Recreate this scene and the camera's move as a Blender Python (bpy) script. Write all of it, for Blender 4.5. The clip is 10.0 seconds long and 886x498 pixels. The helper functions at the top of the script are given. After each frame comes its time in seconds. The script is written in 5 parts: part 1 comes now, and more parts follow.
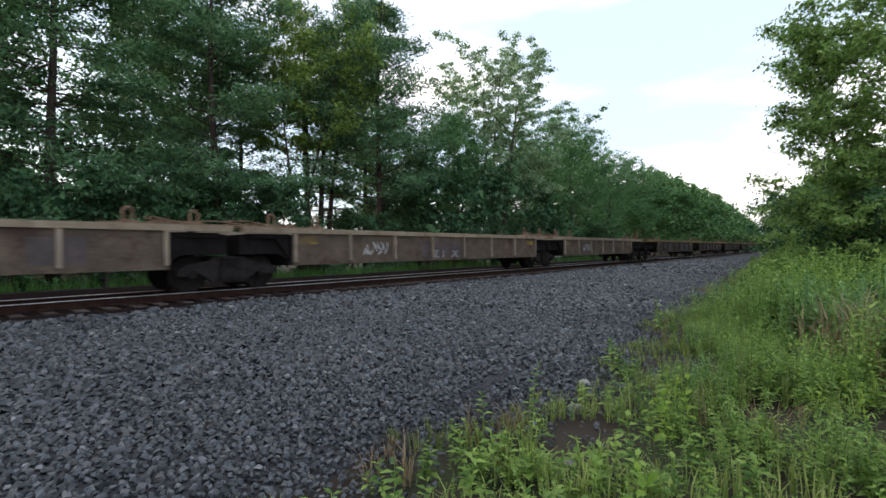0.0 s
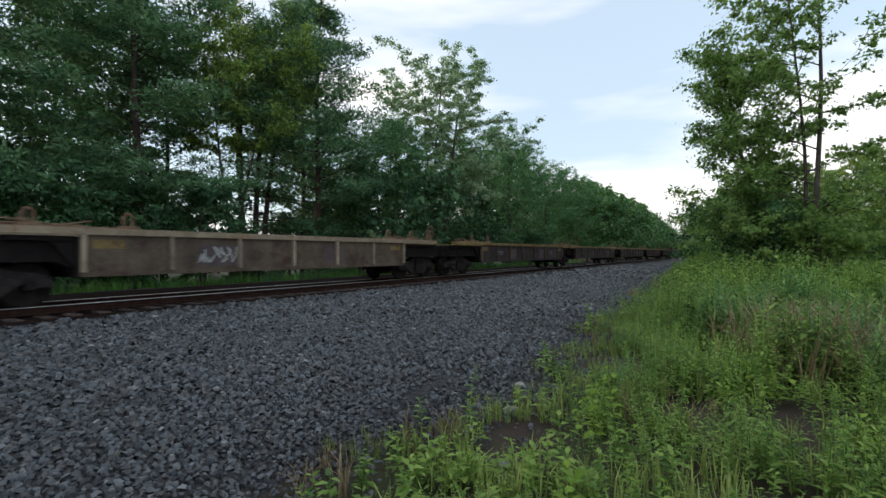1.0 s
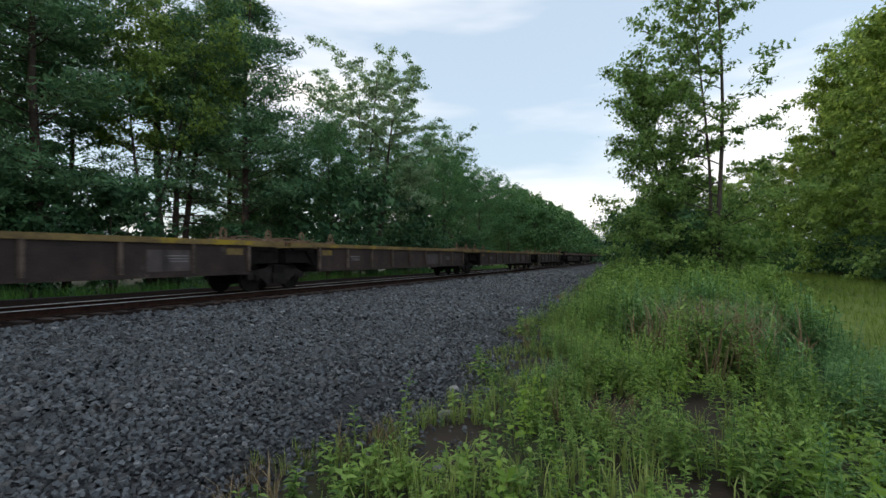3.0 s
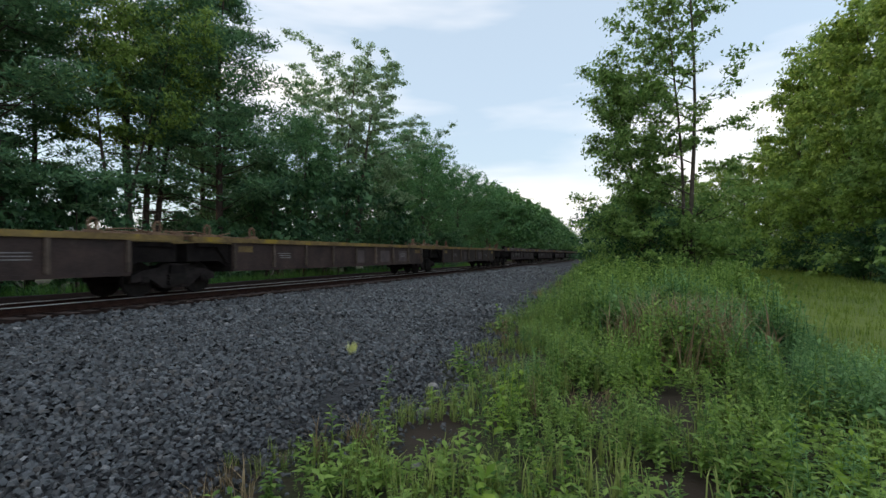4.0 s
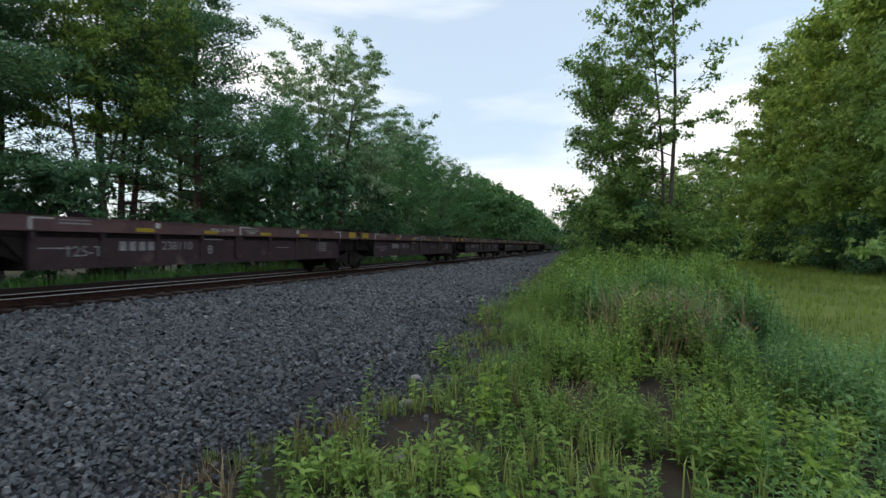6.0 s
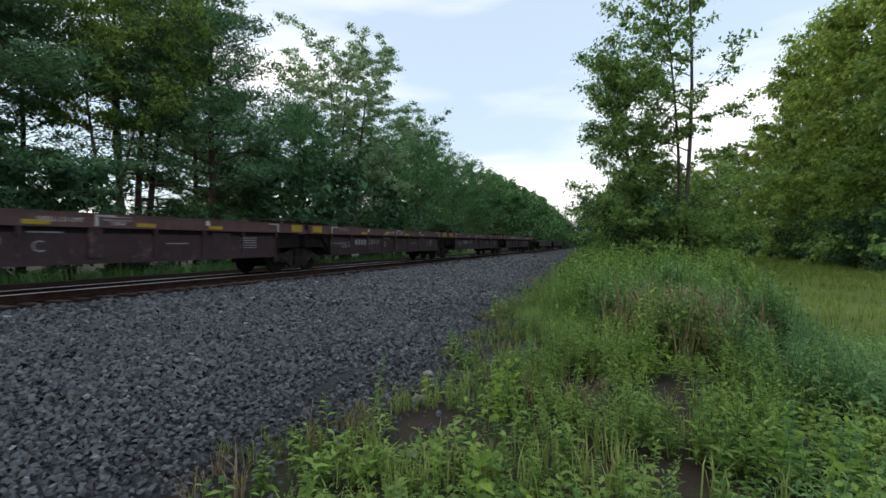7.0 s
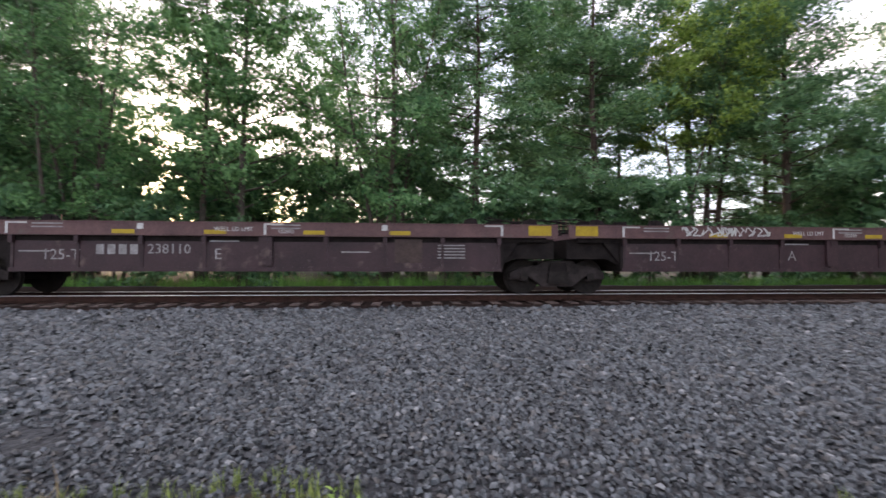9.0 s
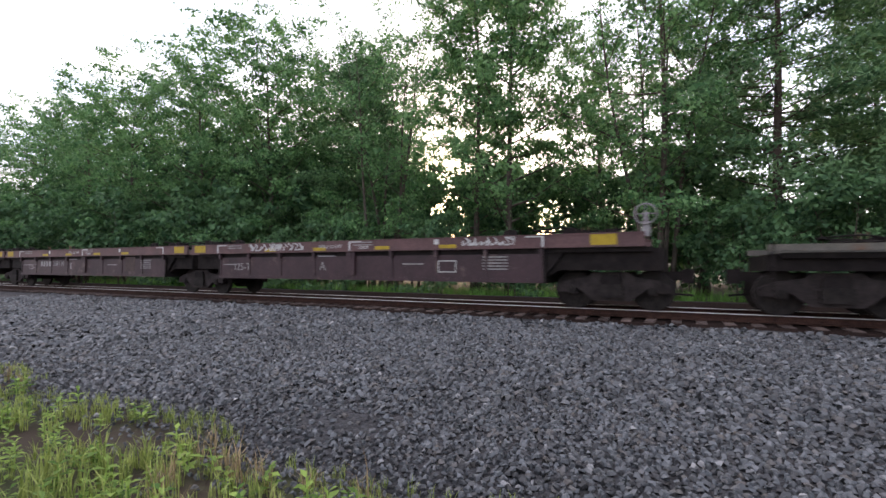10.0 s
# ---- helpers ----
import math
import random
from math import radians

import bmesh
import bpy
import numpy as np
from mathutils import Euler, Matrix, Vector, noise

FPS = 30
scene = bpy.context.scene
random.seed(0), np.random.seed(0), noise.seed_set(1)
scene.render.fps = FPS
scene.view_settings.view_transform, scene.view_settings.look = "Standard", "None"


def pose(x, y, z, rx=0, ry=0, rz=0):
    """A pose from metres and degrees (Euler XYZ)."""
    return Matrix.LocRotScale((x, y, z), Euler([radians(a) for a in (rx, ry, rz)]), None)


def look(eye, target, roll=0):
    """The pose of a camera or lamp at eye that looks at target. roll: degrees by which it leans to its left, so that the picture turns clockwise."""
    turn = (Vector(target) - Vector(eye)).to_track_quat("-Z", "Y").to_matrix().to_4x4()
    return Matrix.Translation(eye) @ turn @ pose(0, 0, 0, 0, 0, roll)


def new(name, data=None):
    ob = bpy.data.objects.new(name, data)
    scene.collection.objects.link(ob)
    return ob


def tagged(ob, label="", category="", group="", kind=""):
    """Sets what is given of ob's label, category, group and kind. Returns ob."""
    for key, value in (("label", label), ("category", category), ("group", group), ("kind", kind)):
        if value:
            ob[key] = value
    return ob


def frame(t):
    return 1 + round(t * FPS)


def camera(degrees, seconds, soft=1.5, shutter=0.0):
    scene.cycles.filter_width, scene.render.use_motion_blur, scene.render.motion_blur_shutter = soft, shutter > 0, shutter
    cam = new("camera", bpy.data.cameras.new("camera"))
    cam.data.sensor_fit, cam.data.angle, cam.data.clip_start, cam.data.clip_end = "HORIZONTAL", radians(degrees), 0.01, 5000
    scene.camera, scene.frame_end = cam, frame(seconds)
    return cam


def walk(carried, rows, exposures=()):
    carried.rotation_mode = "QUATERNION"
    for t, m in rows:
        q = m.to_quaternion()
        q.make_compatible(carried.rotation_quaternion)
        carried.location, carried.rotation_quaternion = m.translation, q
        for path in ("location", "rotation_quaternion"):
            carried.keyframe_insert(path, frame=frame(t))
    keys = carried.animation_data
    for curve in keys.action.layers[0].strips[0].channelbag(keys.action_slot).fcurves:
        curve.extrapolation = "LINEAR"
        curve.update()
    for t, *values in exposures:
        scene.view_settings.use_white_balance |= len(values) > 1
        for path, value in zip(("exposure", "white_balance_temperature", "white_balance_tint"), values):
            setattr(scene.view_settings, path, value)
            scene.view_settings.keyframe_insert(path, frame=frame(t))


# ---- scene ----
cam = camera(87.3, 10.0, shutter=0.14)
PATH = [
    (0.0, 0.189, 0.055, 1.554, 89.54, -0.08, 41.39), (0.5, 0.21, 0.037, 1.558, 89.97, -0.19, 37.31),
    (1.0, 0.224, 0.052, 1.561, 90.27, -0.22, 34.18), (1.5, 0.237, 0.04, 1.563, 90.56, -0.23, 31.83),
    (2.0, 0.23, 0.049, 1.553, 90.88, -0.23, 29.91), (2.5, 0.23, 0.039, 1.561, 90.95, -0.24, 27.91),
    (4.0, 0.217, 0.062, 1.559, 90.59, -0.19, 23.51), (4.5, 0.224, 0.052, 1.568, 90.05, -0.15, 22.59),
    (5.0, 0.22, 0.076, 1.567, 89.78, -0.21, 21.95), (5.5, 0.221, 0.078, 1.562, 89.66, -0.19, 21.42),
    (7.0, 0.196, 0.118, 1.548, 89.12, -0.24, 22.96), (7.5, 0.166, 0.124, 1.533, 88.82, -0.34, 33.15),
    (8.0, 0.062, 0.061, 1.526, 87.36, -0.62, 45.46), (8.5, 0.051, 0.064, 1.512, 88.31, -0.57, 63.1),
    (9.0, -0.06, -0.008, 1.498, 90.29, -0.24, 85.3), (9.5, -0.204, -0.232, 1.526, 92.34, 0.09, 107.67),
    (10.0, -0.364, -0.139, 1.535, 91.55, 0.29, 116.84)]
EXPOSURE = [(t, e, 7030 if t < 8.7 else 7500, w) for t, e, w in ((0.0, 1.4, 8), (0.5, 1.2, 5), (1.0, 1.04, 3), (2.5, 0.92, 3), (4.0, 0.92, 3), (5.5, 0.96, 3), (7.0, 1.05, 4), (7.5, 1.05, 4), (8.0, 1.03, 7),
                                             (8.5, 1.3, 12), (9.0, 2.05, 18), (9.5, 2.19, 19), (10.0, 1.95, 19))]
walk(cam, [(t, pose(*p)) for t, *p in PATH], EXPOSURE)

# ---- world and sun ----
SUN_AZ, SUN_EL = radians(-116), radians(9)
world = bpy.data.worlds.new("evening_sky")
scene.world = world
world.use_nodes = True
wn, wl = world.node_tree.nodes, world.node_tree.links
background = wn["Background"]
sky = wn.new("ShaderNodeTexSky")
sky.sky_type, sky.sun_disc = "NISHITA", False
sky.sun_elevation, sky.sun_rotation = SUN_EL, SUN_AZ
sky.air_density, sky.dust_density, sky.ozone_density = 1.0, 1.9, 2.5
coords = wn.new("ShaderNodeTexCoord")
squash = wn.new("ShaderNodeMapping")
squash.inputs["Scale"].default_value = (1.0, 1.0, 5.0)
squash.inputs["Location"].default_value = (0.35, 0.1, 0.0)
clouds = wn.new("ShaderNodeTexNoise")
clouds.inputs["Scale"].default_value, clouds.inputs["Detail"].default_value, clouds.inputs["Roughness"].default_value = 1.3, 5, 0.45
cover = wn.new("ShaderNodeValToRGB")
cover.color_ramp.elements[0].position, cover.color_ramp.elements[0].color = 0.48, (0.0, 0.0, 0.0, 1)
cover.color_ramp.elements[1].position, cover.color_ramp.elements[1].color = 0.68, (0.65, 0.65, 0.65, 1)
haze = wn.new("ShaderNodeMixRGB")
haze.inputs[0].default_value, haze.inputs[2].default_value = 0.42, (6.4, 7.5, 9.8, 1)
veil = wn.new("ShaderNodeMixRGB")
veil.inputs[2].default_value = (9.0, 8.2, 8.5, 1)
wl.new(coords.outputs["Generated"], squash.inputs[0])
wl.new(squash.outputs[0], clouds.inputs["Vector"])
wl.new(clouds.outputs[0], cover.inputs[0])
wl.new(sky.outputs[0], haze.inputs[1])
wl.new(cover.outputs[0], veil.inputs[0])
wl.new(haze.outputs[0], veil.inputs[1])
wl.new(veil.outputs[0], background.inputs[0])
background.inputs[1].default_value = 0.1

lamp = bpy.data.lights.new("sun", "SUN")
lamp.energy, lamp.angle, lamp.color = 0.6, radians(12), (1.0, 0.78, 0.55)
sun = new("sun", lamp)
sun.matrix_world = look((math.sin(SUN_AZ) * 50, math.cos(SUN_AZ) * 50, math.tan(SUN_EL) * 50), (0, 0, 0))


# ---- materials ----
def surface(name, dark, light, scale=3.0, rough=0.8, bump=0.3, metal=0.0, fine=40.0, spots=None, spot_at=0.62, spot_scale=1.5, vary=0.0, spec=0.35):
    """A grained surface: two noises between dark and light, an optional third colour in blotches."""
    m = bpy.data.materials.new(name)
    m.use_nodes = True
    n, l = m.node_tree.nodes, m.node_tree.links
    b = n["Principled BSDF"]
    b.inputs["Roughness"].default_value, b.inputs["Metallic"].default_value = rough, metal
    b.inputs["Specular IOR Level"].default_value = spec
    geo = n.new("ShaderNodeTexCoord")
    info = n.new("ShaderNodeObjectInfo")
    shift = n.new("ShaderNodeVectorMath")
    shift.operation = "MULTIPLY_ADD"
    shift.inputs[1].default_value = (1, 1, 1)
    mul = n.new("ShaderNodeVectorMath")
    mul.operation = "SCALE"
    mul.inputs[0].default_value = (37, 53, 11)
    l.new(info.outputs["Random"], mul.inputs["Scale"])
    l.new(geo.outputs["Object"], shift.inputs[0])
    l.new(mul.outputs[0], shift.inputs[2])
    noises = []
    for s, d in ((scale, 5), (fine, 3)):
        t = n.new("ShaderNodeTexNoise")
        t.inputs["Scale"].default_value, t.inputs["Detail"].default_value, t.inputs["Roughness"].default_value = s, d, 0.65
        l.new(shift.outputs[0], t.inputs["Vector"])
        noises.append(t)
    both = n.new("ShaderNodeMath")
    both.operation = "MULTIPLY_ADD"
    both.inputs[1].default_value, both.inputs[2].default_value = 0.45, -0.03
    l.new(noises[1].outputs[0], both.inputs[0])
    total = n.new("ShaderNodeMath")
    total.operation = "MULTIPLY_ADD"
    total.inputs[1].default_value = 0.6
    l.new(noises[0].outputs[0], total.inputs[0])
    l.new(both.outputs[0], total.inputs[2])
    ramp = n.new("ShaderNodeValToRGB")
    ramp.color_ramp.elements[0].position, ramp.color_ramp.elements[0].color = 0.36, (*dark, 1)
    ramp.color_ramp.elements[1].position, ramp.color_ramp.elements[1].color = 0.66, (*light, 1)
    l.new(total.outputs[0], ramp.inputs[0])
    out = ramp.outputs[0]
    if spots:
        t = n.new("ShaderNodeTexNoise")
        t.inputs["Scale"].default_value, t.inputs["Detail"].default_value, t.inputs["Roughness"].default_value = spot_scale, 8, 0.7
        l.new(shift.outputs[0], t.inputs["Vector"])
        r = n.new("ShaderNodeValToRGB")
        r.color_ramp.elements[0].position, r.color_ramp.elements[1].position = spot_at - 0.05, spot_at + 0.05
        l.new(t.outputs[0], r.inputs[0])
        mix = n.new("ShaderNodeMixRGB")
        mix.inputs[2].default_value = (*spots, 1)
        l.new(r.outputs[0], mix.inputs[0])
        l.new(out, mix.inputs[1])
        out = mix.outputs[0]
    if vary:
        hsv = n.new("ShaderNodeHueSaturation")
        rng = n.new("ShaderNodeMapRange")
        rng.inputs["To Min"].default_value, rng.inputs["To Max"].default_value = 1 - vary, 1 + vary
        l.new(info.outputs["Random"], rng.inputs[0])
        l.new(rng.outputs[0], hsv.inputs["Value"])
        l.new(out, hsv.inputs["Color"])
        out = hsv.outputs[0]
    l.new(out, b.inputs["Base Color"])
    if bump:
        k = n.new("ShaderNodeBump")
        k.inputs["Strength"].default_value, k.inputs["Distance"].default_value = bump, 0.02
        l.new(total.outputs[0], k.inputs["Height"])
        l.new(k.outputs[0], b.inputs["Normal"])
    return m


def foliage(name, dark, light, translucent=0.42, patch=0.6, rough=0.55):
    """Leaves: colour by leaf and by patch of the crown, partly letting light through."""
    m = bpy.data.materials.new(name)
    m.use_nodes = True
    n, l = m.node_tree.nodes, m.node_tree.links
    b = n["Principled BSDF"]
    b.inputs["Roughness"].default_value = rough
    b.inputs["Specular IOR Level"].default_value = 0.25
    geo, tc, t = n.new("ShaderNodeNewGeometry"), n.new("ShaderNodeTexCoord"), n.new("ShaderNodeTexNoise")
    t.inputs["Scale"].default_value, t.inputs["Detail"].default_value = patch, 3
    l.new(tc.outputs["Object"], t.inputs["Vector"])
    a = n.new("ShaderNodeMath")
    a.operation = "MULTIPLY_ADD"
    a.inputs[1].default_value, a.inputs[2].default_value = 0.5, -0.25
    l.new(geo.outputs["Random Per Island"], a.inputs[0])
    s = n.new("ShaderNodeMath")
    s.operation = "ADD"
    l.new(a.outputs[0], s.inputs[0])
    l.new(t.outputs[0], s.inputs[1])
    r = n.new("ShaderNodeValToRGB")
    r.color_ramp.elements[0].position, r.color_ramp.elements[0].color = 0.28, (*dark, 1)
    r.color_ramp.elements[1].position, r.color_ramp.elements[1].color = 0.75, (*light, 1)
    l.new(s.outputs[0], r.inputs[0])
    l.new(r.outputs[0], b.inputs["Base Color"])
    back = n.new("ShaderNodeBsdfTranslucent")
    l.new(r.outputs[0], back.inputs[0])
    mix = n.new("ShaderNodeMixShader")
    mix.inputs[0].default_value = translucent
    l.new(b.outputs[0], mix.inputs[1])
    l.new(back.outputs[0], mix.inputs[2])
    l.new(mix.outputs[0], n["Material Output"].inputs["Surface"])
    return m


def stones(name):
    """Crushed grey stone: a shade for each stone, with a few pale and a few rusty ones."""
    m = bpy.data.materials.new(name)
    m.use_nodes = True
    n, l = m.node_tree.nodes, m.node_tree.links
    b = n["Principled BSDF"]
    b.inputs["Roughness"].default_value = 0.5
    geo, tc = n.new("ShaderNodeNewGeometry"), n.new("ShaderNodeTexCoord")
    r = n.new("ShaderNodeValToRGB")
    e = r.color_ramp.elements
    e[0].position, e[0].color = 0.0, (0.018, 0.0185, 0.02, 1)
    e[1].position, e[1].color = 1.0, (0.27, 0.268, 0.265, 1)
    for p, c in ((0.45, (0.06, 0.0655, 0.07)), (0.82, (0.116, 0.126, 0.134)), (0.9, (0.08, 0.071, 0.064)), (0.985, (0.124, 0.131, 0.137))):
        x = e.new(p)
        x.color = (*c, 1)
    l.new(geo.outputs["Random Per Island"], r.inputs[0])
    t = n.new("ShaderNodeTexNoise")
    t.inputs["Scale"].default_value, t.inputs["Detail"].default_value = 60, 4
    l.new(tc.outputs["Object"], t.inputs["Vector"])
    big = n.new("ShaderNodeTexNoise")
    big.inputs["Scale"].default_value, big.inputs["Detail"].default_value = 0.5, 4
    l.new(tc.outputs["Object"], big.inputs["Vector"])
    add = n.new("ShaderNodeMath")
    l.new(t.outputs[0], add.inputs[0])
    l.new(big.outputs[0], add.inputs[1])
    h = n.new("ShaderNodeHueSaturation")
    rng = n.new("ShaderNodeMapRange")
    rng.inputs["From Min"].default_value, rng.inputs["From Max"].default_value = 0.6, 1.4
    rng.inputs["To Min"].default_value, rng.inputs["To Max"].default_value = 0.65, 1.3
    l.new(add.outputs[0], rng.inputs[0])
    l.new(rng.outputs[0], h.inputs["Value"])
    l.new(r.outputs[0], h.inputs["Color"])
    l.new(h.outputs[0], b.inputs["Base Color"])
    return m


def gravel_sheet(name):
    """The gravel bed under and beyond the loose stones: cells of stone size, dark joints, brown fines in patches."""
    m = bpy.data.materials.new(name)
    m.use_nodes = True
    n, l = m.node_tree.nodes, m.node_tree.links
    b = n["Principled BSDF"]
    b.inputs["Roughness"].default_value = 0.85
    tc = n.new("ShaderNodeTexCoord")
    v = n.new("ShaderNodeTexVoronoi")
    v.inputs["Scale"].default_value = 17
    l.new(tc.outputs["Object"], v.inputs["Vector"])
    sep = n.new("ShaderNodeSeparateColor")
    l.new(v.outputs["Color"], sep.inputs[0])
    r = n.new("ShaderNodeValToRGB")
    r.color_ramp.elements[0].color, r.color_ramp.elements[1].color = (0.008, 0.008, 0.009, 1), (0.045, 0.046, 0.05, 1)
    l.new(sep.outputs[0], r.inputs[0])
    big = n.new("ShaderNodeTexNoise")
    big.inputs["Scale"].default_value, big.inputs["Detail"].default_value, big.inputs["Roughness"].default_value = 0.45, 7, 0.6
    l.new(tc.outputs["Object"], big.inputs["Vector"])
    k = n.new("ShaderNodeValToRGB")
    k.color_ramp.elements[0].position, k.color_ramp.elements[1].position = 0.5, 0.66
    l.new(big.outputs[0], k.inputs[0])
    mix = n.new("ShaderNodeMixRGB")
    mix.inputs[2].default_value = (0.04, 0.033, 0.029, 1)
    half = n.new("ShaderNodeMath")
    half.operation = "MULTIPLY"
    half.inputs[1].default_value = 0.6
    l.new(k.outputs[0], half.inputs[0])
    l.new(half.outputs[0], mix.inputs[0])
    l.new(r.outputs[0], mix.inputs[1])
    l.new(mix.outputs[0], b.inputs["Base Color"])
    bp = n.new("ShaderNodeBump")
    bp.inputs["Strength"].default_value, bp.inputs["Distance"].default_value, bp.invert = 0.9, 0.04, True
    l.new(v.outputs["Distance"], bp.inputs["Height"])
    l.new(bp.outputs[0], b.inputs["Normal"])
    return m


M_GROUND = surface("soil_and_grass", (0.02, 0.024, 0.012), (0.085, 0.09, 0.04), 1.2, 0.98, 1.0, fine=30, spots=(0.045, 0.032, 0.022), spot_at=0.5, spot_scale=0.9)
M_CLEAR = foliage("clearing_blades", (0.12, 0.19, 0.035), (0.32, 0.4, 0.085), 0.35, 0.25)
M_LAWN = surface("mown_grass", (0.09, 0.13, 0.025), (0.2, 0.25, 0.05), 0.5, 0.95, 0.5, fine=30)
M_SHEET, M_STONE = gravel_sheet("gravel_bed"), stones("crushed_stone")
# rust-brown ballast, darkened to hold the shadow under the train
M_CRIB = surface("shaded_rusty_ballast", (0.008, 0.006, 0.0055), (0.042, 0.027, 0.023), 14, 0.95, 1.0, fine=45, spec=0.04)
M_TIE = surface("weathered_tie", (0.03, 0.021, 0.019), (0.14, 0.102, 0.088), 4, 0.9, 0.6, fine=60, vary=0.35)
# rust colour lowered to include the shadow on the rail's web
M_RAIL = surface("shaded_rusty_rail", (0.02, 0.01, 0.008), (0.055, 0.028, 0.021), 5, 0.8, 0.2, 0.0, spec=0.1)
# worn steel, its base colour raised to paint in the sky's highlight
M_SHINE = surface("worn_railhead_highlight", (0.5, 0.48, 0.47), (0.66, 0.64, 0.63), 5, 0.35, 0.02, 0.6)
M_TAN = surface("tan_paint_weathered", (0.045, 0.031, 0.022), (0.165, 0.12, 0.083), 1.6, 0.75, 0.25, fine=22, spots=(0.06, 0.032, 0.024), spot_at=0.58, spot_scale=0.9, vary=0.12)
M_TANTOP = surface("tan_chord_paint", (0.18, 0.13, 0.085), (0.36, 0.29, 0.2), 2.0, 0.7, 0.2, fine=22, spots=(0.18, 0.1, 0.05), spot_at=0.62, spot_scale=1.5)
M_DARK = surface("brown_paint_grimy", (0.018, 0.011, 0.01), (0.062, 0.038, 0.032), 1.6, 0.7, 0.25, fine=22, spots=(0.11, 0.085, 0.07), spot_at=0.68, spot_scale=1.0, vary=0.2)
M_YTOP = surface("worn_yellow_chord", (0.1, 0.065, 0.03), (0.28, 0.19, 0.06), 1.4, 0.7, 0.2, fine=18, spots=(0.34, 0.23, 0.02), spot_at=0.6, spot_scale=0.8)
# side maroon holds dirt and the chord ledge's shade; chord maroon is unshaded
M_RED_SHADED = surface("shaded_maroon_paint", (0.016, 0.0075, 0.0095), (0.045, 0.021, 0.025), 1.6, 0.6, 0.2, fine=22, spots=(0.09, 0.06, 0.055), spot_at=0.62, spot_scale=1.2, vary=0.12)
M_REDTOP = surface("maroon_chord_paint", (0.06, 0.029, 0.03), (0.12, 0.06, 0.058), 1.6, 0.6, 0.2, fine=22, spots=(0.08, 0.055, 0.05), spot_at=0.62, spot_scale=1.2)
M_RIBS = surface("worn_rib_edges", (0.04, 0.028, 0.022), (0.15, 0.11, 0.085), 3, 0.75, 0.2, fine=25, vary=0.35)
M_TANRIB = surface("tan_rib_paint", (0.17, 0.13, 0.09), (0.34, 0.275, 0.2), 3, 0.75, 0.2, fine=25, vary=0.3)
M_GREYMARK = surface("faded_lettering", (0.13, 0.12, 0.12), (0.3, 0.29, 0.29), 5, 0.7, 0.02, fine=30)
M_GREY = surface("grey_green_paint", (0.045, 0.041, 0.034), (0.12, 0.11, 0.092), 1.6, 0.7, 0.25, fine=22, spots=(0.1, 0.06, 0.04), spot_at=0.6, vary=0.2)
# grime plus the shade under and between the cars, both in the colour
M_STEEL = surface("shaded_grimy_steel", (0.007, 0.0055, 0.0055), (0.025, 0.02, 0.019), 4, 0.8, 0.3, 0.0, spec=0.1)
M_TRUCK = surface("dusty_cast_steel", (0.014, 0.011, 0.011), (0.05, 0.041, 0.039), 4, 0.8, 0.3, 0.0, spec=0.1)
M_WHEEL = surface("wheel_steel", (0.008, 0.0065, 0.006), (0.03, 0.025, 0.023), 6, 0.7, 0.2, 0.0, spec=0.12)
M_RUST = surface("rusty_fittings", (0.11, 0.06, 0.035), (0.26, 0.17, 0.11), 6, 0.8, 0.3)
M_YELLOW = surface("yellow_marking", (0.24, 0.16, 0.01), (0.4, 0.28, 0.015), 5, 0.6, 0.05, fine=30, spots=(0.2, 0.14, 0.05), spot_at=0.68)
M_WHITE = surface("white_marking", (0.3, 0.3, 0.29), (0.52, 0.52, 0.51), 6, 0.6, 0.05, fine=40, spots=(0.28, 0.22, 0.2), spot_at=0.62)
M_GRAF = surface("teal_graffiti", (0.2, 0.42, 0.36), (0.35, 0.6, 0.5), 6, 0.6, 0.02)
M_DKPATCH = surface("dark_paint_patch", (0.05, 0.04, 0.04), (0.12, 0.09, 0.085), 3, 0.7, 0.05)
M_BARK = surface("grey_bark", (0.04, 0.032, 0.026), (0.13, 0.105, 0.085), 3, 0.9, 0.8, fine=25)
M_PBARK = surface("pine_bark", (0.03, 0.022, 0.018), (0.1, 0.07, 0.055), 3, 0.9, 0.8, fine=25)
M_LEAF = foliage("maple_leaves", (0.05, 0.145, 0.055), (0.175, 0.34, 0.13), 0.44)
M_LEAF2 = foliage("yellow_green_leaves", (0.12, 0.2, 0.04), (0.33, 0.46, 0.105), 0.5)
M_EDGE = foliage("woods_edge_leaves", (0.11, 0.21, 0.055), (0.33, 0.48, 0.145), 0.52)
# shrub leaves with the dimness at the foot of the trees in their colour
M_UNDER = foliage("shaded_shrub_leaves", (0.028, 0.085, 0.038), (0.1, 0.21, 0.085), 0.32)
M_POP = foliage("grey_green_leaves", (0.16, 0.26, 0.125), (0.4, 0.54, 0.31), 0.5)
M_NEEDLE = foliage("pine_needles", (0.06, 0.15, 0.07), (0.18, 0.32, 0.145), 0.35)
M_WOOD = foliage("far_leaves", (0.055, 0.145, 0.045), (0.165, 0.31, 0.1), 0.3, 0.15)
M_WEED = foliage("weed_leaves", (0.08, 0.17, 0.035), (0.36, 0.51, 0.125), 0.4, 0.9)
M_PLUME = foliage("plume_leaves", (0.075, 0.18, 0.065), (0.28, 0.46, 0.175), 0.4, 1.1)
M_WEEDY = foliage("bright_weed_leaves", (0.15, 0.27, 0.035), (0.34, 0.48, 0.07), 0.4, 0.7)
M_GRASS = foliage("grass_blades", (0.16, 0.22, 0.055), (0.42, 0.48, 0.15), 0.35, 0.5)
M_VERGE = foliage("verge_blades", (0.07, 0.2, 0.04), (0.2, 0.42, 0.09), 0.35, 0.5)
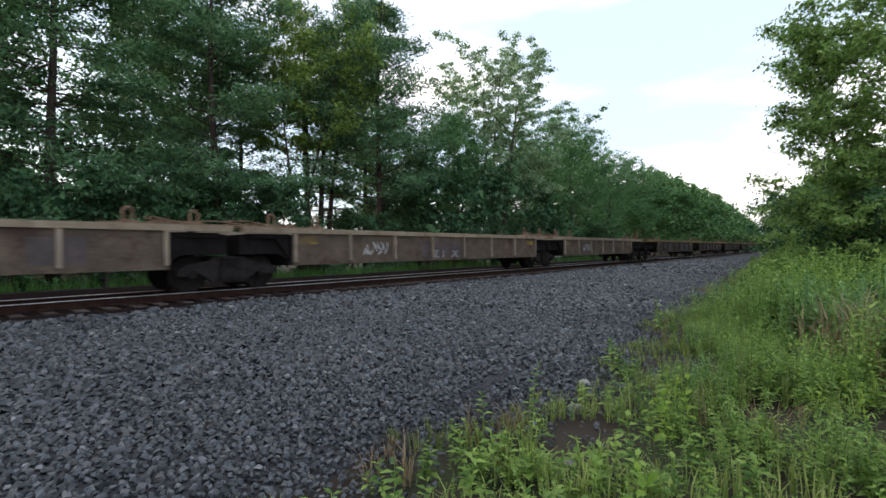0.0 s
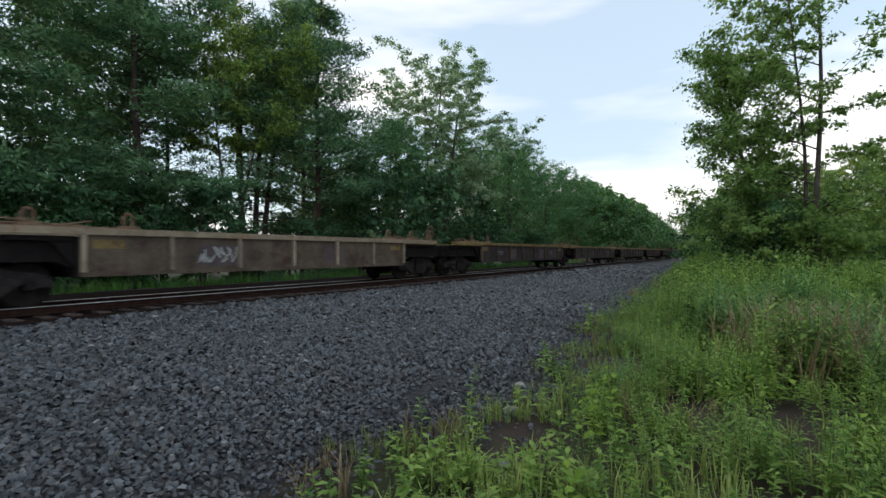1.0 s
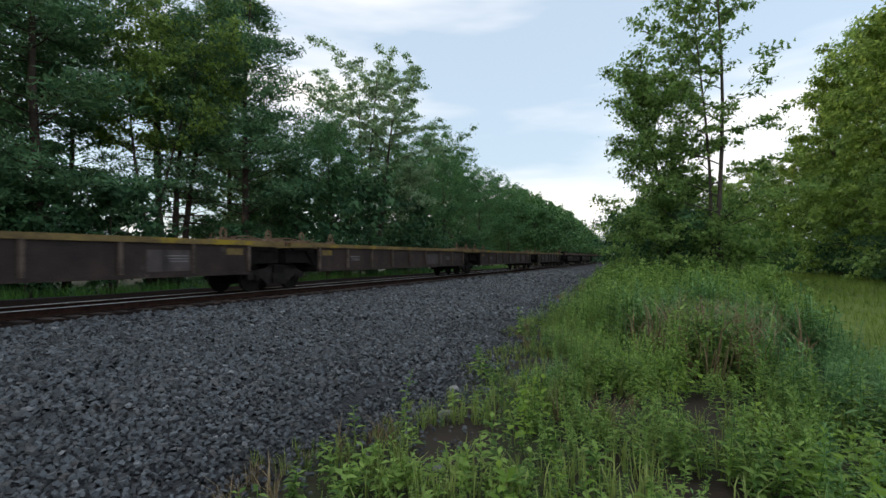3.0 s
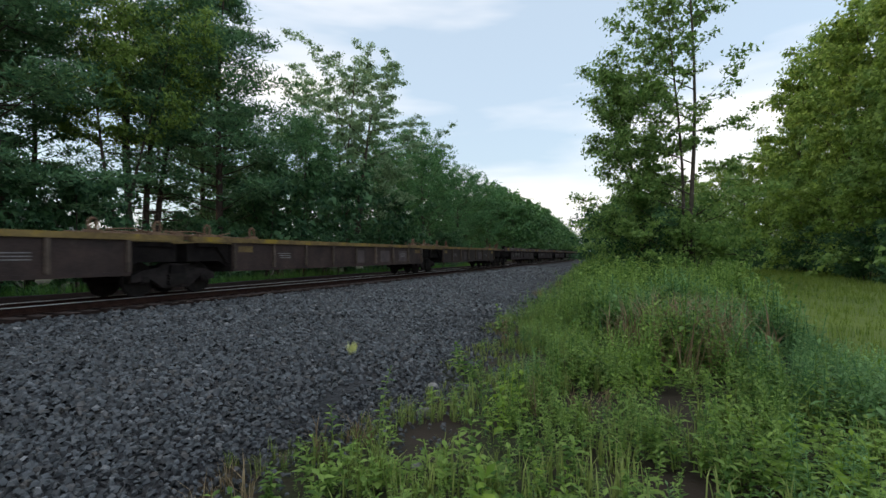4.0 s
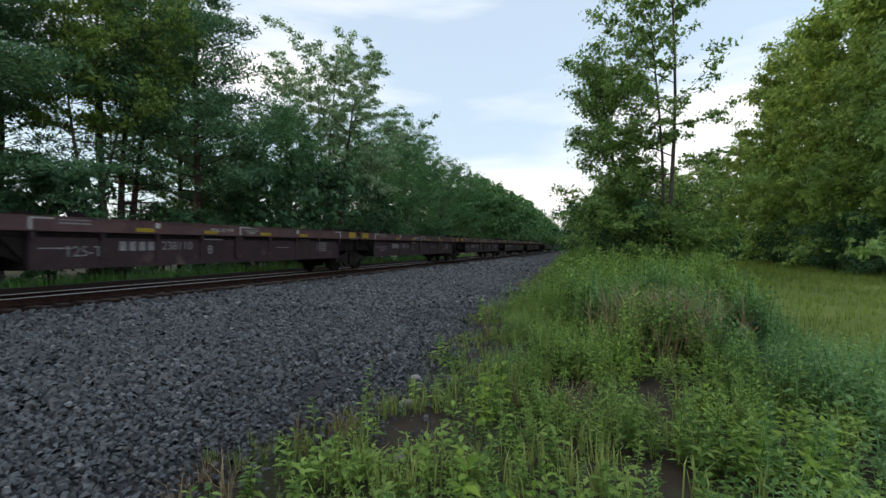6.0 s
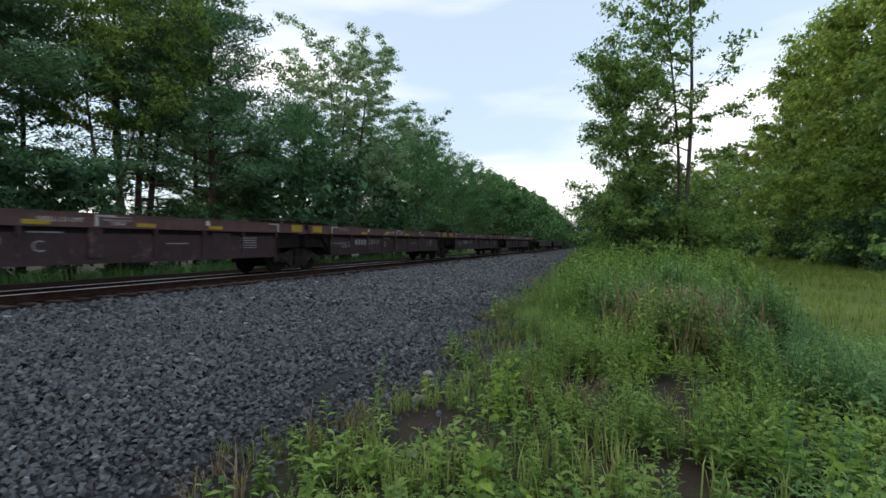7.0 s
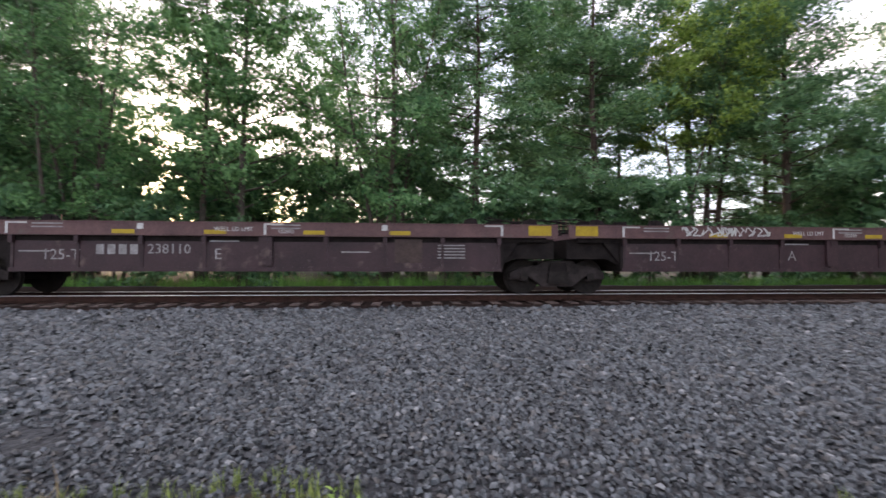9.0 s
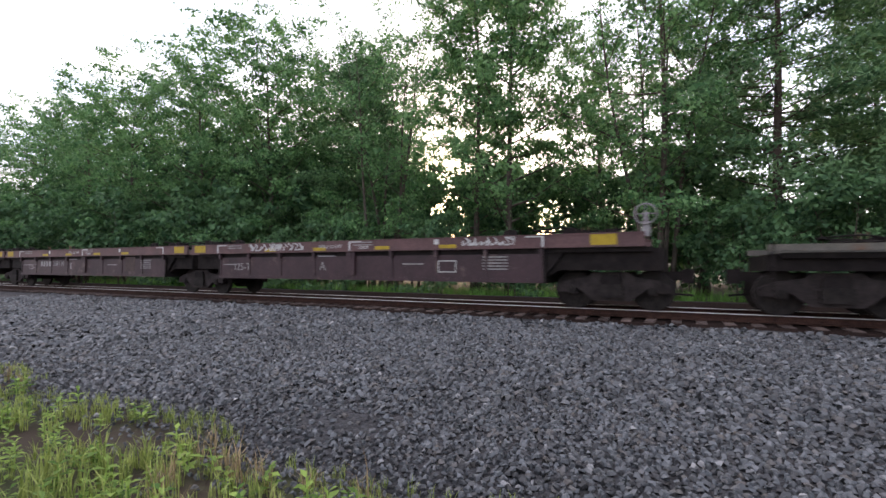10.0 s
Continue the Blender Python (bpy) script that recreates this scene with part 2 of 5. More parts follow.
M_DRY = foliage("dry_grass", (0.2, 0.14, 0.08), (0.42, 0.32, 0.18), 0.3, 0.5)
M_SIDING = surface("pale_siding", (0.5, 0.5, 0.5), (0.7, 0.7, 0.69), 2, 0.7, 0.1)
M_ROOF = surface("grey_shingles", (0.14, 0.14, 0.15), (0.3, 0.3, 0.31), 4, 0.85, 0.3)
M_GLASS = surface("dark_window_glass", (0.02, 0.025, 0.03), (0.05, 0.055, 0.06), 2, 0.1, 0.0)


# ---- mesh helpers ----
def fast_mesh(name, V, F, mat, smooth=False):
    """A mesh from an array of corners and an array of faces, all with the same number of corners."""
    V, F = np.asarray(V, np.float32), np.asarray(F, np.int32)
    me = bpy.data.meshes.new(name)
    me.vertices.add(len(V))
    me.vertices.foreach_set("co", V.ravel())
    me.loops.add(F.size)
    me.loops.foreach_set("vertex_index", F.ravel())
    me.polygons.add(len(F))
    me.polygons.foreach_set("loop_start", np.arange(0, F.size, F.shape[1], dtype=np.int32))
    me.polygons.foreach_set("use_smooth", np.full(len(F), smooth))
    me.update(calc_edges=True)
    me.materials.append(mat)
    return me


class Build:
    """Gathers boxes, prisms and tubes into one mesh."""

    def __init__(self):
        self.v, self.f = [], []

    def add(self, V, F):
        o = len(self.v)
        self.v += [tuple(p) for p in V]
        self.f += [tuple(i + o for i in q) for q in F]
        return self

    def box(self, x0, x1, y0, y1, z0, z1):
        V = [(x, y, z) for x in (x0, x1) for y in (y0, y1) for z in (z0, z1)]
        return self.add(V, [(0, 1, 3, 2), (4, 6, 7, 5), (0, 4, 5, 1), (2, 3, 7, 6), (0, 2, 6, 4), (1, 5, 7, 3)])

    def prism(self, outline, x0, x1):
        """An outline in y and z, pushed through from x0 to x1."""
        n = len(outline)
        V = [(x0, *p) for p in outline] + [(x1, *p) for p in outline]
        return self.add(V, [tuple(range(n)), tuple(range(2 * n - 1, n - 1, -1))] + [(i, i + n, (i + 1) % n + n, (i + 1) % n) for i in range(n)])

    def run(self, outline, y0, y1):
        """An outline in x and z, pushed along from y0 to y1."""
        n = len(outline)
        V = [(x, y0, z) for x, z in outline] + [(x, y1, z) for x, z in outline]
        return self.add(V, [tuple(range(n)), tuple(range(2 * n - 1, n - 1, -1))] + [(i, i + n, (i + 1) % n + n, (i + 1) % n) for i in range(n)])

    def tube(self, pts, radii, sides=6, cap=True):
        pts = [Vector(p) for p in pts]
        V, F = [], []
        for i, p in enumerate(pts):
            d = (pts[min(i + 1, len(pts) - 1)] - pts[max(i - 1, 0)]).normalized()
            a = d.cross(Vector((0.31, 0.17, 0.9)) if abs(d.z) < 0.8 else Vector((1, 0.2, 0))).normalized()
            b = d.cross(a)
            for k in range(sides):
                w = 2 * math.pi * k / sides
                V.append(p + (a * math.cos(w) + b * math.sin(w)) * radii[i])
        for i in range(len(pts) - 1):
            for k in range(sides):
                F.append((i * sides + k, i * sides + (k + 1) % sides, (i + 1) * sides + (k + 1) % sides, (i + 1) * sides + k))
        if cap:
            F += [tuple(range(sides))[::-1], tuple(range((len(pts) - 1) * sides, len(pts) * sides))]
        return self.add(V, F)

    def mesh(self, name, mat, smooth=False):
        me = bpy.data.meshes.new(name)
        me.from_pydata(self.v, [], self.f)
        bm = bmesh.new()
        bm.from_mesh(me)
        bmesh.ops.recalc_face_normals(bm, faces=bm.faces)
        bm.to_mesh(me)
        bm.free()
        for p in me.polygons:
            p.use_smooth = smooth
        me.materials.append(mat)
        return me


def part(name, me, parent, at=None, label=""):
    ob = new(name, me)
    ob.parent = parent
    if at is not None:
        ob.matrix_basis = at
    return tagged(ob, label) if label else ob


def thing(name, label, category, m=None, group="", kind="", me=None):
    ob = new(name, me)
    if m is not None:
        ob.matrix_basis = m
    return tagged(ob, label, category, group, kind)


# ---- the line of the track ----
TRACK_X, BEND_FROM, BEND, RAIL_Z = -13.35, -9.1, 0.0001987, 0.334
CANT = 0.034  # by which the inner rail lies lower
CANT_TURN = -math.degrees(math.asin(CANT / 1.51))


def track_x(y):
    return TRACK_X - BEND * max(0.0, y - BEND_FROM) ** 2


def track_turn(y):
    return math.degrees(math.atan(2 * BEND * max(0.0, y - BEND_FROM)))


EDGE_Y = [-60, -8, -3, 1, 3, 6.3, 9.2, 20, 52, 120, 300]
EDGE_X = [-3.6, -3.3, -3.05, -2.5, -2.15, -2.05, -2.75, -3.8, -6.7, -12.0, -27.0]


def edge_x(y):
    """Where the gravel ends and the weeds begin."""
    return np.interp(y, EDGE_Y, EDGE_X) + 0.18 * np.sin(1.7 * y) + 0.12 * np.sin(3.9 * y + 1)


def ground_z(x, y):
    """Height of the ground: level by the path, a low bank under the track, falling a little behind it."""
    lat = x - (TRACK_X - BEND * np.maximum(0.0, y - BEND_FROM) ** 2)
    z = np.interp(lat, [-40, -9, -6.2, -4.5, -1.7, -1.3, 1.3, 1.5, 2.2, 4.5, 11.2, 16, 40], [-0.35, -0.22, 0.07, 0.11, 0.1, 0.06, 0.09, 0.105, 0.05, 0.03, 0.0, 0.0, 0.0])
    return z + 0.02 * np.sin(0.9 * x + 0.4 * y) * np.sin(0.7 * y)


# ---- ground, gravel bed, rails and ties ----
def ground():
    xs = np.unique(np.r_[-1500, -700, -350, -160, -90, -60, np.arange(-45, 25, 1.0), 40, 70, 140, 350, 700, 1500])
    ys = np.unique(np.r_[-1500, -700, -300, -150, -90, np.arange(-60, 130, 2.0), np.arange(130, 520, 15.0), 700, 1200, 3000])
    X, Y = np.meshgrid(xs, ys)
    Z = ground_z(X, Y) - 0.02
    V = np.stack([X, Y, Z], -1).reshape(-1, 3)
    i = np.arange(len(ys) - 1)[:, None] * len(xs) + np.arange(len(xs) - 1)[None]
    F = np.stack([i, i + 1, i + 1 + len(xs), i + len(xs)], -1).reshape(-1, 4)
    thing("ground", "uneven ground of dark soil and short grass", "ground", kind="structure", me=fast_mesh("ground", V, F, M_GROUND, True))
    ys = np.unique(np.r_[np.arange(-80, 100, 0.5), np.arange(100, 520, 6.0)])
    s = np.linspace(0, 1, 40)
    near = edge_x(ys)
    far = np.array([track_x(y) for y in ys]) - 6.0 + 0.25 * np.sin(1.3 * ys)
    X = near[:, None] * (1 - s) + far[:, None] * s
    Y = np.repeat(ys[:, None], len(s), 1)
    Z = ground_z(X, Y) + 0.012 * (1 - (2 * s - 1) ** 8) - 0.03 * ((s < 0.001) | (s > 0.999))
    V = np.stack([X, Y, Z], -1).reshape(-1, 3)
    i = np.arange(len(ys) - 1)[:, None] * len(s) + np.arange(len(s) - 1)[None]
    F = np.stack([i, i + len(s), i + 1 + len(s), i + 1], -1).reshape(-1, 4)
    thing("ballast_bed", "bed of crushed grey stone beside the track", "gravel", kind="structure", me=fast_mesh("ballast_bed", V, F, M_SHEET, True))
    # the mown clearing beyond the weeds
    ys = np.r_[np.arange(-60, 60, 1.0), 70, 90, 120]
    s = np.linspace(0, 1, 10)
    a, b = np.interp(ys, [-60, -8, 0, 6, 10, 29, 60, 120], [1.5, 1.8, 2.7, 2.8, 2.5, 3.6, 2.6, 0.0]) + 0.15 * np.sin(1.1 * ys) + 0.1 * np.sin(2.7 * ys), np.full(len(ys), 19.0)
    X = a[:, None] * (1 - s) + b[:, None] * s
    Y = np.repeat(ys[:, None], len(s), 1)
    V = np.stack([X, Y, ground_z(X, Y) + 0.006], -1).reshape(-1, 3)
    i = np.arange(len(ys) - 1)[:, None] * len(s) + np.arange(len(s) - 1)[None]
    F = np.stack([i, i + 1, i + 1 + len(s), i + len(s)], -1).reshape(-1, 4)
    thing("clearing", "clearing of short yellow-green grass before the woods", "grass", kind="structure", me=fast_mesh("clearing", V, F, M_LAWN, True))


def rails():
    track = thing("railway_track", "single railway track with rusty rails on brown ties", "track", kind="structure")
    ys = np.r_[np.arange(-80, 120, 4.0), np.arange(120, 520, 8.0)]
    prof = [(-0.075, -0.17), (0.075, -0.17), (0.075, -0.155), (0.012, -0.13), (0.012, -0.05), (0.036, -0.038), (0.036, -0.006),
            (-0.036, -0.006), (-0.036, -0.038), (-0.012, -0.05), (-0.012, -0.13), (-0.075, -0.155)]
    head = [(-0.0375, -0.013), (0.0375, -0.013), (0.0375, -0.004), (0.031, 0.0), (-0.031, 0.0), (-0.0375, -0.004)]
    for side in (0.755, -0.755):
        for name, outline, mat, label in (("rail", prof, M_RAIL, ""), ("railhead", head, M_SHINE, "worn railhead with a painted bright highlight")):
            V = np.array([[track_x(y) + side + u, y, RAIL_Z + w - (CANT if side < 0 else 0.0)] for y in ys for u, w in outline])
            n = len(outline)
            F = [(i * n + k, i * n + (k + 1) % n, (i + 1) * n + (k + 1) % n, (i + 1) * n + k) for i in range(len(ys) - 1) for k in range(n)]
            part(name, fast_mesh(name, V, F, mat), track, label=label)
    # dark rusty stones between the ties, carried on behind them as the train's painted shadow
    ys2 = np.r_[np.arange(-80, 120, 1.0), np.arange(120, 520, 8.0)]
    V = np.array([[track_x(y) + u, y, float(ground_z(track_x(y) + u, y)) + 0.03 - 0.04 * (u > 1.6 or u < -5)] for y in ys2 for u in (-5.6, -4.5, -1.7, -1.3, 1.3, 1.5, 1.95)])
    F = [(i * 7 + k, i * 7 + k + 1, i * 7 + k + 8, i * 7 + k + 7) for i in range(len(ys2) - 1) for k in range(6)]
    part("crib_ballast", fast_mesh("crib_ballast", V, F, M_CRIB), track, label="dark rust-brown stones between ties, train shadow painted in behind")
    ties = []
    for j in range(3):
        r = random.Random(j)
        b = Build()
        h, w = 1.31 + 0.03 * j, 0.112
        b.prism([(-w, -0.16), (w, -0.16), (w, -0.015), (w - 0.02, 0.0), (-w + 0.015, -0.004), (-w, -0.02)], -h, h + r.uniform(0.0, 0.12))
        ties.append(b.mesh("tie", M_TIE))
    plate = Build().box(-0.17, 0.17, -0.1, 0.1, 0.0, 0.016).box(-0.12, -0.09, -0.07, -0.04, 0.016, 0.035).box(0.09, 0.12, 0.04, 0.07, 0.016, 0.035).mesh("tie_plate", M_RAIL)
    r = random.Random(5)
    rest = Build()
    y = -60.0
    while y < 300:
        m = pose(track_x(y) + r.uniform(-0.05, 0.05), y, RAIL_Z - 0.19 - CANT / 2, 0, CANT_TURN, track_turn(y) + r.uniform(-1.2, 1.2))
        if -32 < y < 90:
            t = part("tie", ties[r.randrange(3)], track, m)
            if -24 < y < 45:
                part("tie_plate", plate, t, pose(0.755, 0, 0))
        else:
            rest.add([m @ Vector(v.co) for v in ties[0].vertices], [tuple(p.vertices) for p in ties[0].polygons])
        y += 0.52
    tagged(part("ties", rest.mesh("ties", M_TIE), track), "far brown ties", kind="stuff")


ground()
rails()


# ---- the train of empty container well cars ----
GLYPHS = {}


def lettering(text, size, mat):
    key = (text, size, mat.name)
    if key not in GLYPHS:
        c = bpy.data.curves.new("lettering", "FONT")
        c.body, c.size, c.extrude, c.align_x, c.align_y, c.resolution_u = text, size, 0.002, "CENTER", "CENTER", 2
        tmp = new("lettering", c)
        me = bpy.data.meshes.new_from_object(tmp.evaluated_get(bpy.context.evaluated_depsgraph_get()))
        bpy.data.objects.remove(tmp)
        me.materials.clear()
        me.materials.append(mat)
        GLYPHS[key] = me
    return GLYPHS[key]


FACE = Matrix(((0, 0, 1, 0), (1, 0, 0, 0), (0, 1, 0, 0), (0, 0, 0, 1)))


def on_side(x, y, z):
    """The pose of writing on the side that faces +x."""
    return Matrix.Translation((x, y, z)) @ FACE


def scribble(seed, length, height, mat, wide=0.035):
    """A sprayed line of loops, as a flat ribbon."""
    r = random.Random(seed)
    pts, y = [], 0.0
    while y < length:
        pts.append((y + r.uniform(-0.05, 0.12), r.uniform(-0.5, 0.5) * height))
        pts.append((y + r.uniform(-0.1, 0.05), r.choice((-0.5, 0.5)) * height))
        y += r.uniform(0.05, 0.13)
    V, F = [], []
    for (a, b), (c, d) in zip(pts, pts[1:]):
        q = Vector((c - a, d - b))
        if q.length < 1e-3:
            continue
        q = Vector((-q.y, q.x)).normalized() * wide / 2
        o = len(V)
        V += [(0, a + q.x, b + q.y), (0, a - q.x, b - q.y), (0, c - q.x, d - q.y), (0, c + q.x, d + q.y)]
        F.append((o, o + 1, o + 2, o + 3))
    return fast_mesh("graffiti", V, F, mat)


def truck_meshes():
    m = {}
    frame_line = [(-1.3, 0.42), (-1.3, 0.6), (-1.05, 0.72), (-0.55, 0.8), (-0.4, 0.92), (0.4, 0.92), (0.55, 0.8), (1.05, 0.72), (1.3, 0.6), (1.3, 0.42), (1.05, 0.42),
                  (0.95, 0.52), (0.78, 0.5), (0.42, 0.22), (-0.42, 0.22), (-0.78, 0.5), (-0.95, 0.52), (-1.05, 0.42)]
    m["side_frame"] = Build().prism(frame_line, -0.07, 0.07).box(-0.05, 0.1, -1.02, -0.82, 0.38, 0.6).box(-0.05, 0.1, 0.82, 1.02, 0.38, 0.6).mesh("side_frame", M_TRUCK)
    coil = [(0.3 if i % 2 else 0.25, 0.3 + 0.04 * i) for i in range(9)]
    b = Build().prism(coil + [(-y, z) for y, z in reversed(coil)], 0.015, 0.16)
    m["suspension_spring"] = b.mesh("suspension_spring", M_WHEEL)
    m["bolster"] = Build().prism([(-0.22, 0.55), (0.22, 0.55), (0.25, 0.72), (0.2, 0.86), (-0.2, 0.86), (-0.25, 0.72)], -1.15, 1.15).mesh("bolster", M_STEEL)
    b = Build().tube([(-1.05, 0, 0), (1.05, 0, 0)], [0.085, 0.085], 8)
    for s in (1, -1):
        b.tube([(s * 0.69, 0, 0), (s * 0.7, 0, 0), (s * 0.72, 0, 0), (s * 0.725, 0, 0), (s * 0.8, 0, 0), (s * 0.81, 0, 0)],
               [0.2, 0.49, 0.5, 0.475, 0.465, 0.2], 22)
        b.tube([(s * 0.98, 0, 0), (s * 1.12, 0, 0)], [0.11, 0.1], 10)
    for k in range(3):
        a = 2.1 * k
        b.box(1.115, 1.135, math.cos(a) * 0.06 - 0.015, math.cos(a) * 0.06 + 0.015, math.sin(a) * 0.06 - 0.015, math.sin(a) * 0.06 + 0.015)
    m["wheelset"] = b.mesh("wheelset", M_WHEEL)
    return m


TRUCK = truck_meshes()
WHEELSETS = []


def truck(parent, y):
    b = part("truck", TRUCK["bolster"], parent, pose(0, y, 0), "grimy four-wheel freight truck")
    for s in (1, -1):
        part("side_frame", TRUCK["side_frame"], b, pose(s * 1.0, 0, 0, 0, 0, 0 if s > 0 else 180))
        part("wheelset", TRUCK["wheelset"], b, pose(0, s * 0.915, 0.475))
        WHEELSETS.append((b.children[-1], s * 0.915))
        part("suspension_spring", TRUCK["suspension_spring"], b, pose(s * 1.0, 0, 0, 0, 0, 0 if s > 0 else 180))


STYLE = {  # heights over the rail: top, underside of the top chord, underside of the side; paint of side (red: shade painted in), of chord; rib step
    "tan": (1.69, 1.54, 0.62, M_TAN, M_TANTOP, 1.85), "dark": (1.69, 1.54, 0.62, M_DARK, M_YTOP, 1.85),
    "red": (1.85, 1.54, 0.63, M_RED_SHADED, M_REDTOP, 1.45), "grey": (1.5, 1.36, 0.62, M_GREY, M_GREY, 1.6)}
SAID = {"tan": "empty well car unit in rust-stained tan paint", "dark": "empty well car unit, grimy brown with worn yellow chord",
        "red": "empty maroon well car unit with white and yellow marks", "grey": "empty low well car unit in faded grey-green paint"}
SHARED = {}


def shared(key, make):
    if key not in SHARED:
        SHARED[key] = make()
    return SHARED[key]


def well_unit(style, length, front, back, letter="", seed=0, near=True):
    """A unit of an articulated well car. Its middle stands over the rails; front (-y) and back (+y) end at a shared truck or at a coupler."""
    top, chord, low, paint, cap, step = STYLE[style]
    r = random.Random(seed)
    h = length / 2
    y0, y1 = -h + (1.62 if front == "joint" else 3.3), h - (1.62 if back == "joint" else 3.3)
    c0, c1 = -h + (0.14 if front == "joint" else 0.55), h - (0.14 if back == "joint" else 0.95)
    u = thing("well_car", SAID[style] + (" lettered " + letter if letter else ""), "freight car", group="cars of the train")
    key = (style, round(length, 2), front, back)
    side_x = 1.5 if style != "red" else 1.44
    brim = chord - (0.17 if style == "red" else 0.0)
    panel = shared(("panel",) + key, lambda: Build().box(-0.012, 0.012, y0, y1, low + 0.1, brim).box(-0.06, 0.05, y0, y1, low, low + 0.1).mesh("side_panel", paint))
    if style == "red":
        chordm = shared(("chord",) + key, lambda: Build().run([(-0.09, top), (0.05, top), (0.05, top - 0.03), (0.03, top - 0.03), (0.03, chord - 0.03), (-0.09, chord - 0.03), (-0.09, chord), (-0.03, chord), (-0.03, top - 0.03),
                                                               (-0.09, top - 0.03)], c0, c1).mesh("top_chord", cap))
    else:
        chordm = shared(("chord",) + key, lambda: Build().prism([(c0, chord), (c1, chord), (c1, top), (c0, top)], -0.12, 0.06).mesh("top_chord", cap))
    rib = shared(("rib", style), lambda: (Build().box(-0.01, 0.085, -0.045, 0.045, low + 0.1, chord - 0.002) if style != "red" else
                                          Build().prism([(-0.05, chord - 0.032), (0.05, chord - 0.032), (0.05, chord - 0.22), (-0.05, chord - 0.22)], 0.0, 0.09)
                                          .box(0.0, 0.02, -0.035, 0.035, low + 0.1, chord - 0.22)).mesh("rib", M_TANRIB if style == "tan" else M_RIBS if style == "dark" else paint))
    for s in (1, -1):
        turn = 0 if s > 0 else 180
        if s > 0:
            part("side_panel", panel, u, pose(side_x, 0, 0))
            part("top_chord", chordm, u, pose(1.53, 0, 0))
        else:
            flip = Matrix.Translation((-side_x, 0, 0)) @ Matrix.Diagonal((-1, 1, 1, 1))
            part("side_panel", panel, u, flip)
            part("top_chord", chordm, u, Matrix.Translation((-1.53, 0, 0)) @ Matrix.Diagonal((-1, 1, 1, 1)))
        n = max(4, round((y1 - y0) / step))
        for i in range(n + 1):
            if s > 0 or near:
                part("rib", rib, u, pose(s * (side_x + 0.011), y0 + 0.06 + (y1 - y0 - 0.12) * i / n, 0, 0, 0, turn))
    if style == "red":
        post = shared("post", lambda: Build().prism([(-0.16, 1.57), (0.16, 1.57), (0.16, 0.78), (-0.16, 0.78)], 0.0, 0.07).mesh("middle_post", M_RED_SHADED))
        # near-black plate behind the slot, standing in for the recess shadow below the chord
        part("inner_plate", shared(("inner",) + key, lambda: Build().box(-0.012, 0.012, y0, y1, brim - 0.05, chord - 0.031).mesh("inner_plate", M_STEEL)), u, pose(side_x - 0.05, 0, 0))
        part("middle_post", post, u, pose(side_x + 0.012, (y0 + y1) / 2, 0))
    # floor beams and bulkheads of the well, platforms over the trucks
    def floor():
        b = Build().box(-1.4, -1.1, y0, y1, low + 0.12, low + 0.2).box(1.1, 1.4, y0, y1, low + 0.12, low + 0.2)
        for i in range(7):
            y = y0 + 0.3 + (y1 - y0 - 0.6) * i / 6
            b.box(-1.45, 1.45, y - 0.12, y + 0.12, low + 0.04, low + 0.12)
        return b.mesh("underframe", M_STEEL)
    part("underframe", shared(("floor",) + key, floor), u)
    for y, e, sgn in ((y0, front, -1), (y1, back, 1)):
        d = (1.45 if e == "joint" else 2.75)
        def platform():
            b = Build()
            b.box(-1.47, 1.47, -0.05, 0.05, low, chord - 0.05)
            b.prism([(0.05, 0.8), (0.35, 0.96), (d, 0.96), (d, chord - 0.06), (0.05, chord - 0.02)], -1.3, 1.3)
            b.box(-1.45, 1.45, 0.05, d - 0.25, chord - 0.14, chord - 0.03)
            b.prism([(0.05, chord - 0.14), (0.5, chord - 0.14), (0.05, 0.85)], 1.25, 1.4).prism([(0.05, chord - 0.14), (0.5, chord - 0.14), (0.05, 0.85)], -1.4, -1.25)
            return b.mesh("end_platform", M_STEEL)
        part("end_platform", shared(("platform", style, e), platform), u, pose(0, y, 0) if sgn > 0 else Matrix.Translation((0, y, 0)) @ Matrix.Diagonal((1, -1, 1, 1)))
        if e == "coupler":
            truck(u, sgn * (h - 1.75))
            b = Build().box(-0.12, 0.12, 0, 0.62, 0.72, 0.94).prism([(0.5, 0.66), (0.78, 0.66), (0.78, 1.0), (0.5, 1.0)], -0.16, 0.16)
            b.tube([(0.3, -0.1, 0.72), (0.3, 0.35, 0.4), (0.3, 0.75, 0.36)], [0.025] * 3, 6)
            part("coupler", shared("coupler", lambda: b.mesh("coupler", M_STEEL)), u, pose(0, sgn * (h - 0.72), 0, 0, 0, 0 if sgn > 0 else 180))
            def ladder():
                q = Build()
                for x in (-0.2, 0.2):
                    q.tube([(x, 0, 0.5), (x, 0, 1.55)], [0.016, 0.016], 5)
                for z in (0.55, 0.8, 1.05, 1.3):
                    q.tube([(-0.2, 0, z), (0.2, 0, z)], [0.013, 0.013], 5)
                return q.mesh("ladder", M_STEEL)
            part("ladder", shared("ladder", ladder), u, pose(1.47, sgn * (h - 0.62), 0))
        elif sgn > 0:
            truck(u, h)
    # fittings on top of the ends
    g = 0.14
    def guide():
        if style in ("tan", "dark"):  # a standing lifting loop on a low block
            loop = [(0, 0.1 * math.cos(a * math.pi / 6), 0.2 + 0.17 * math.sin(a * math.pi / 6)) for a in range(13)]
            return Build().tube(loop, [0.035] * 13, 6, False).prism([(-0.24, -0.02), (0.24, -0.02), (0.19, 0.07), (-0.15, 0.09)], -0.09, 0.09).mesh("container_guide", M_RUST)
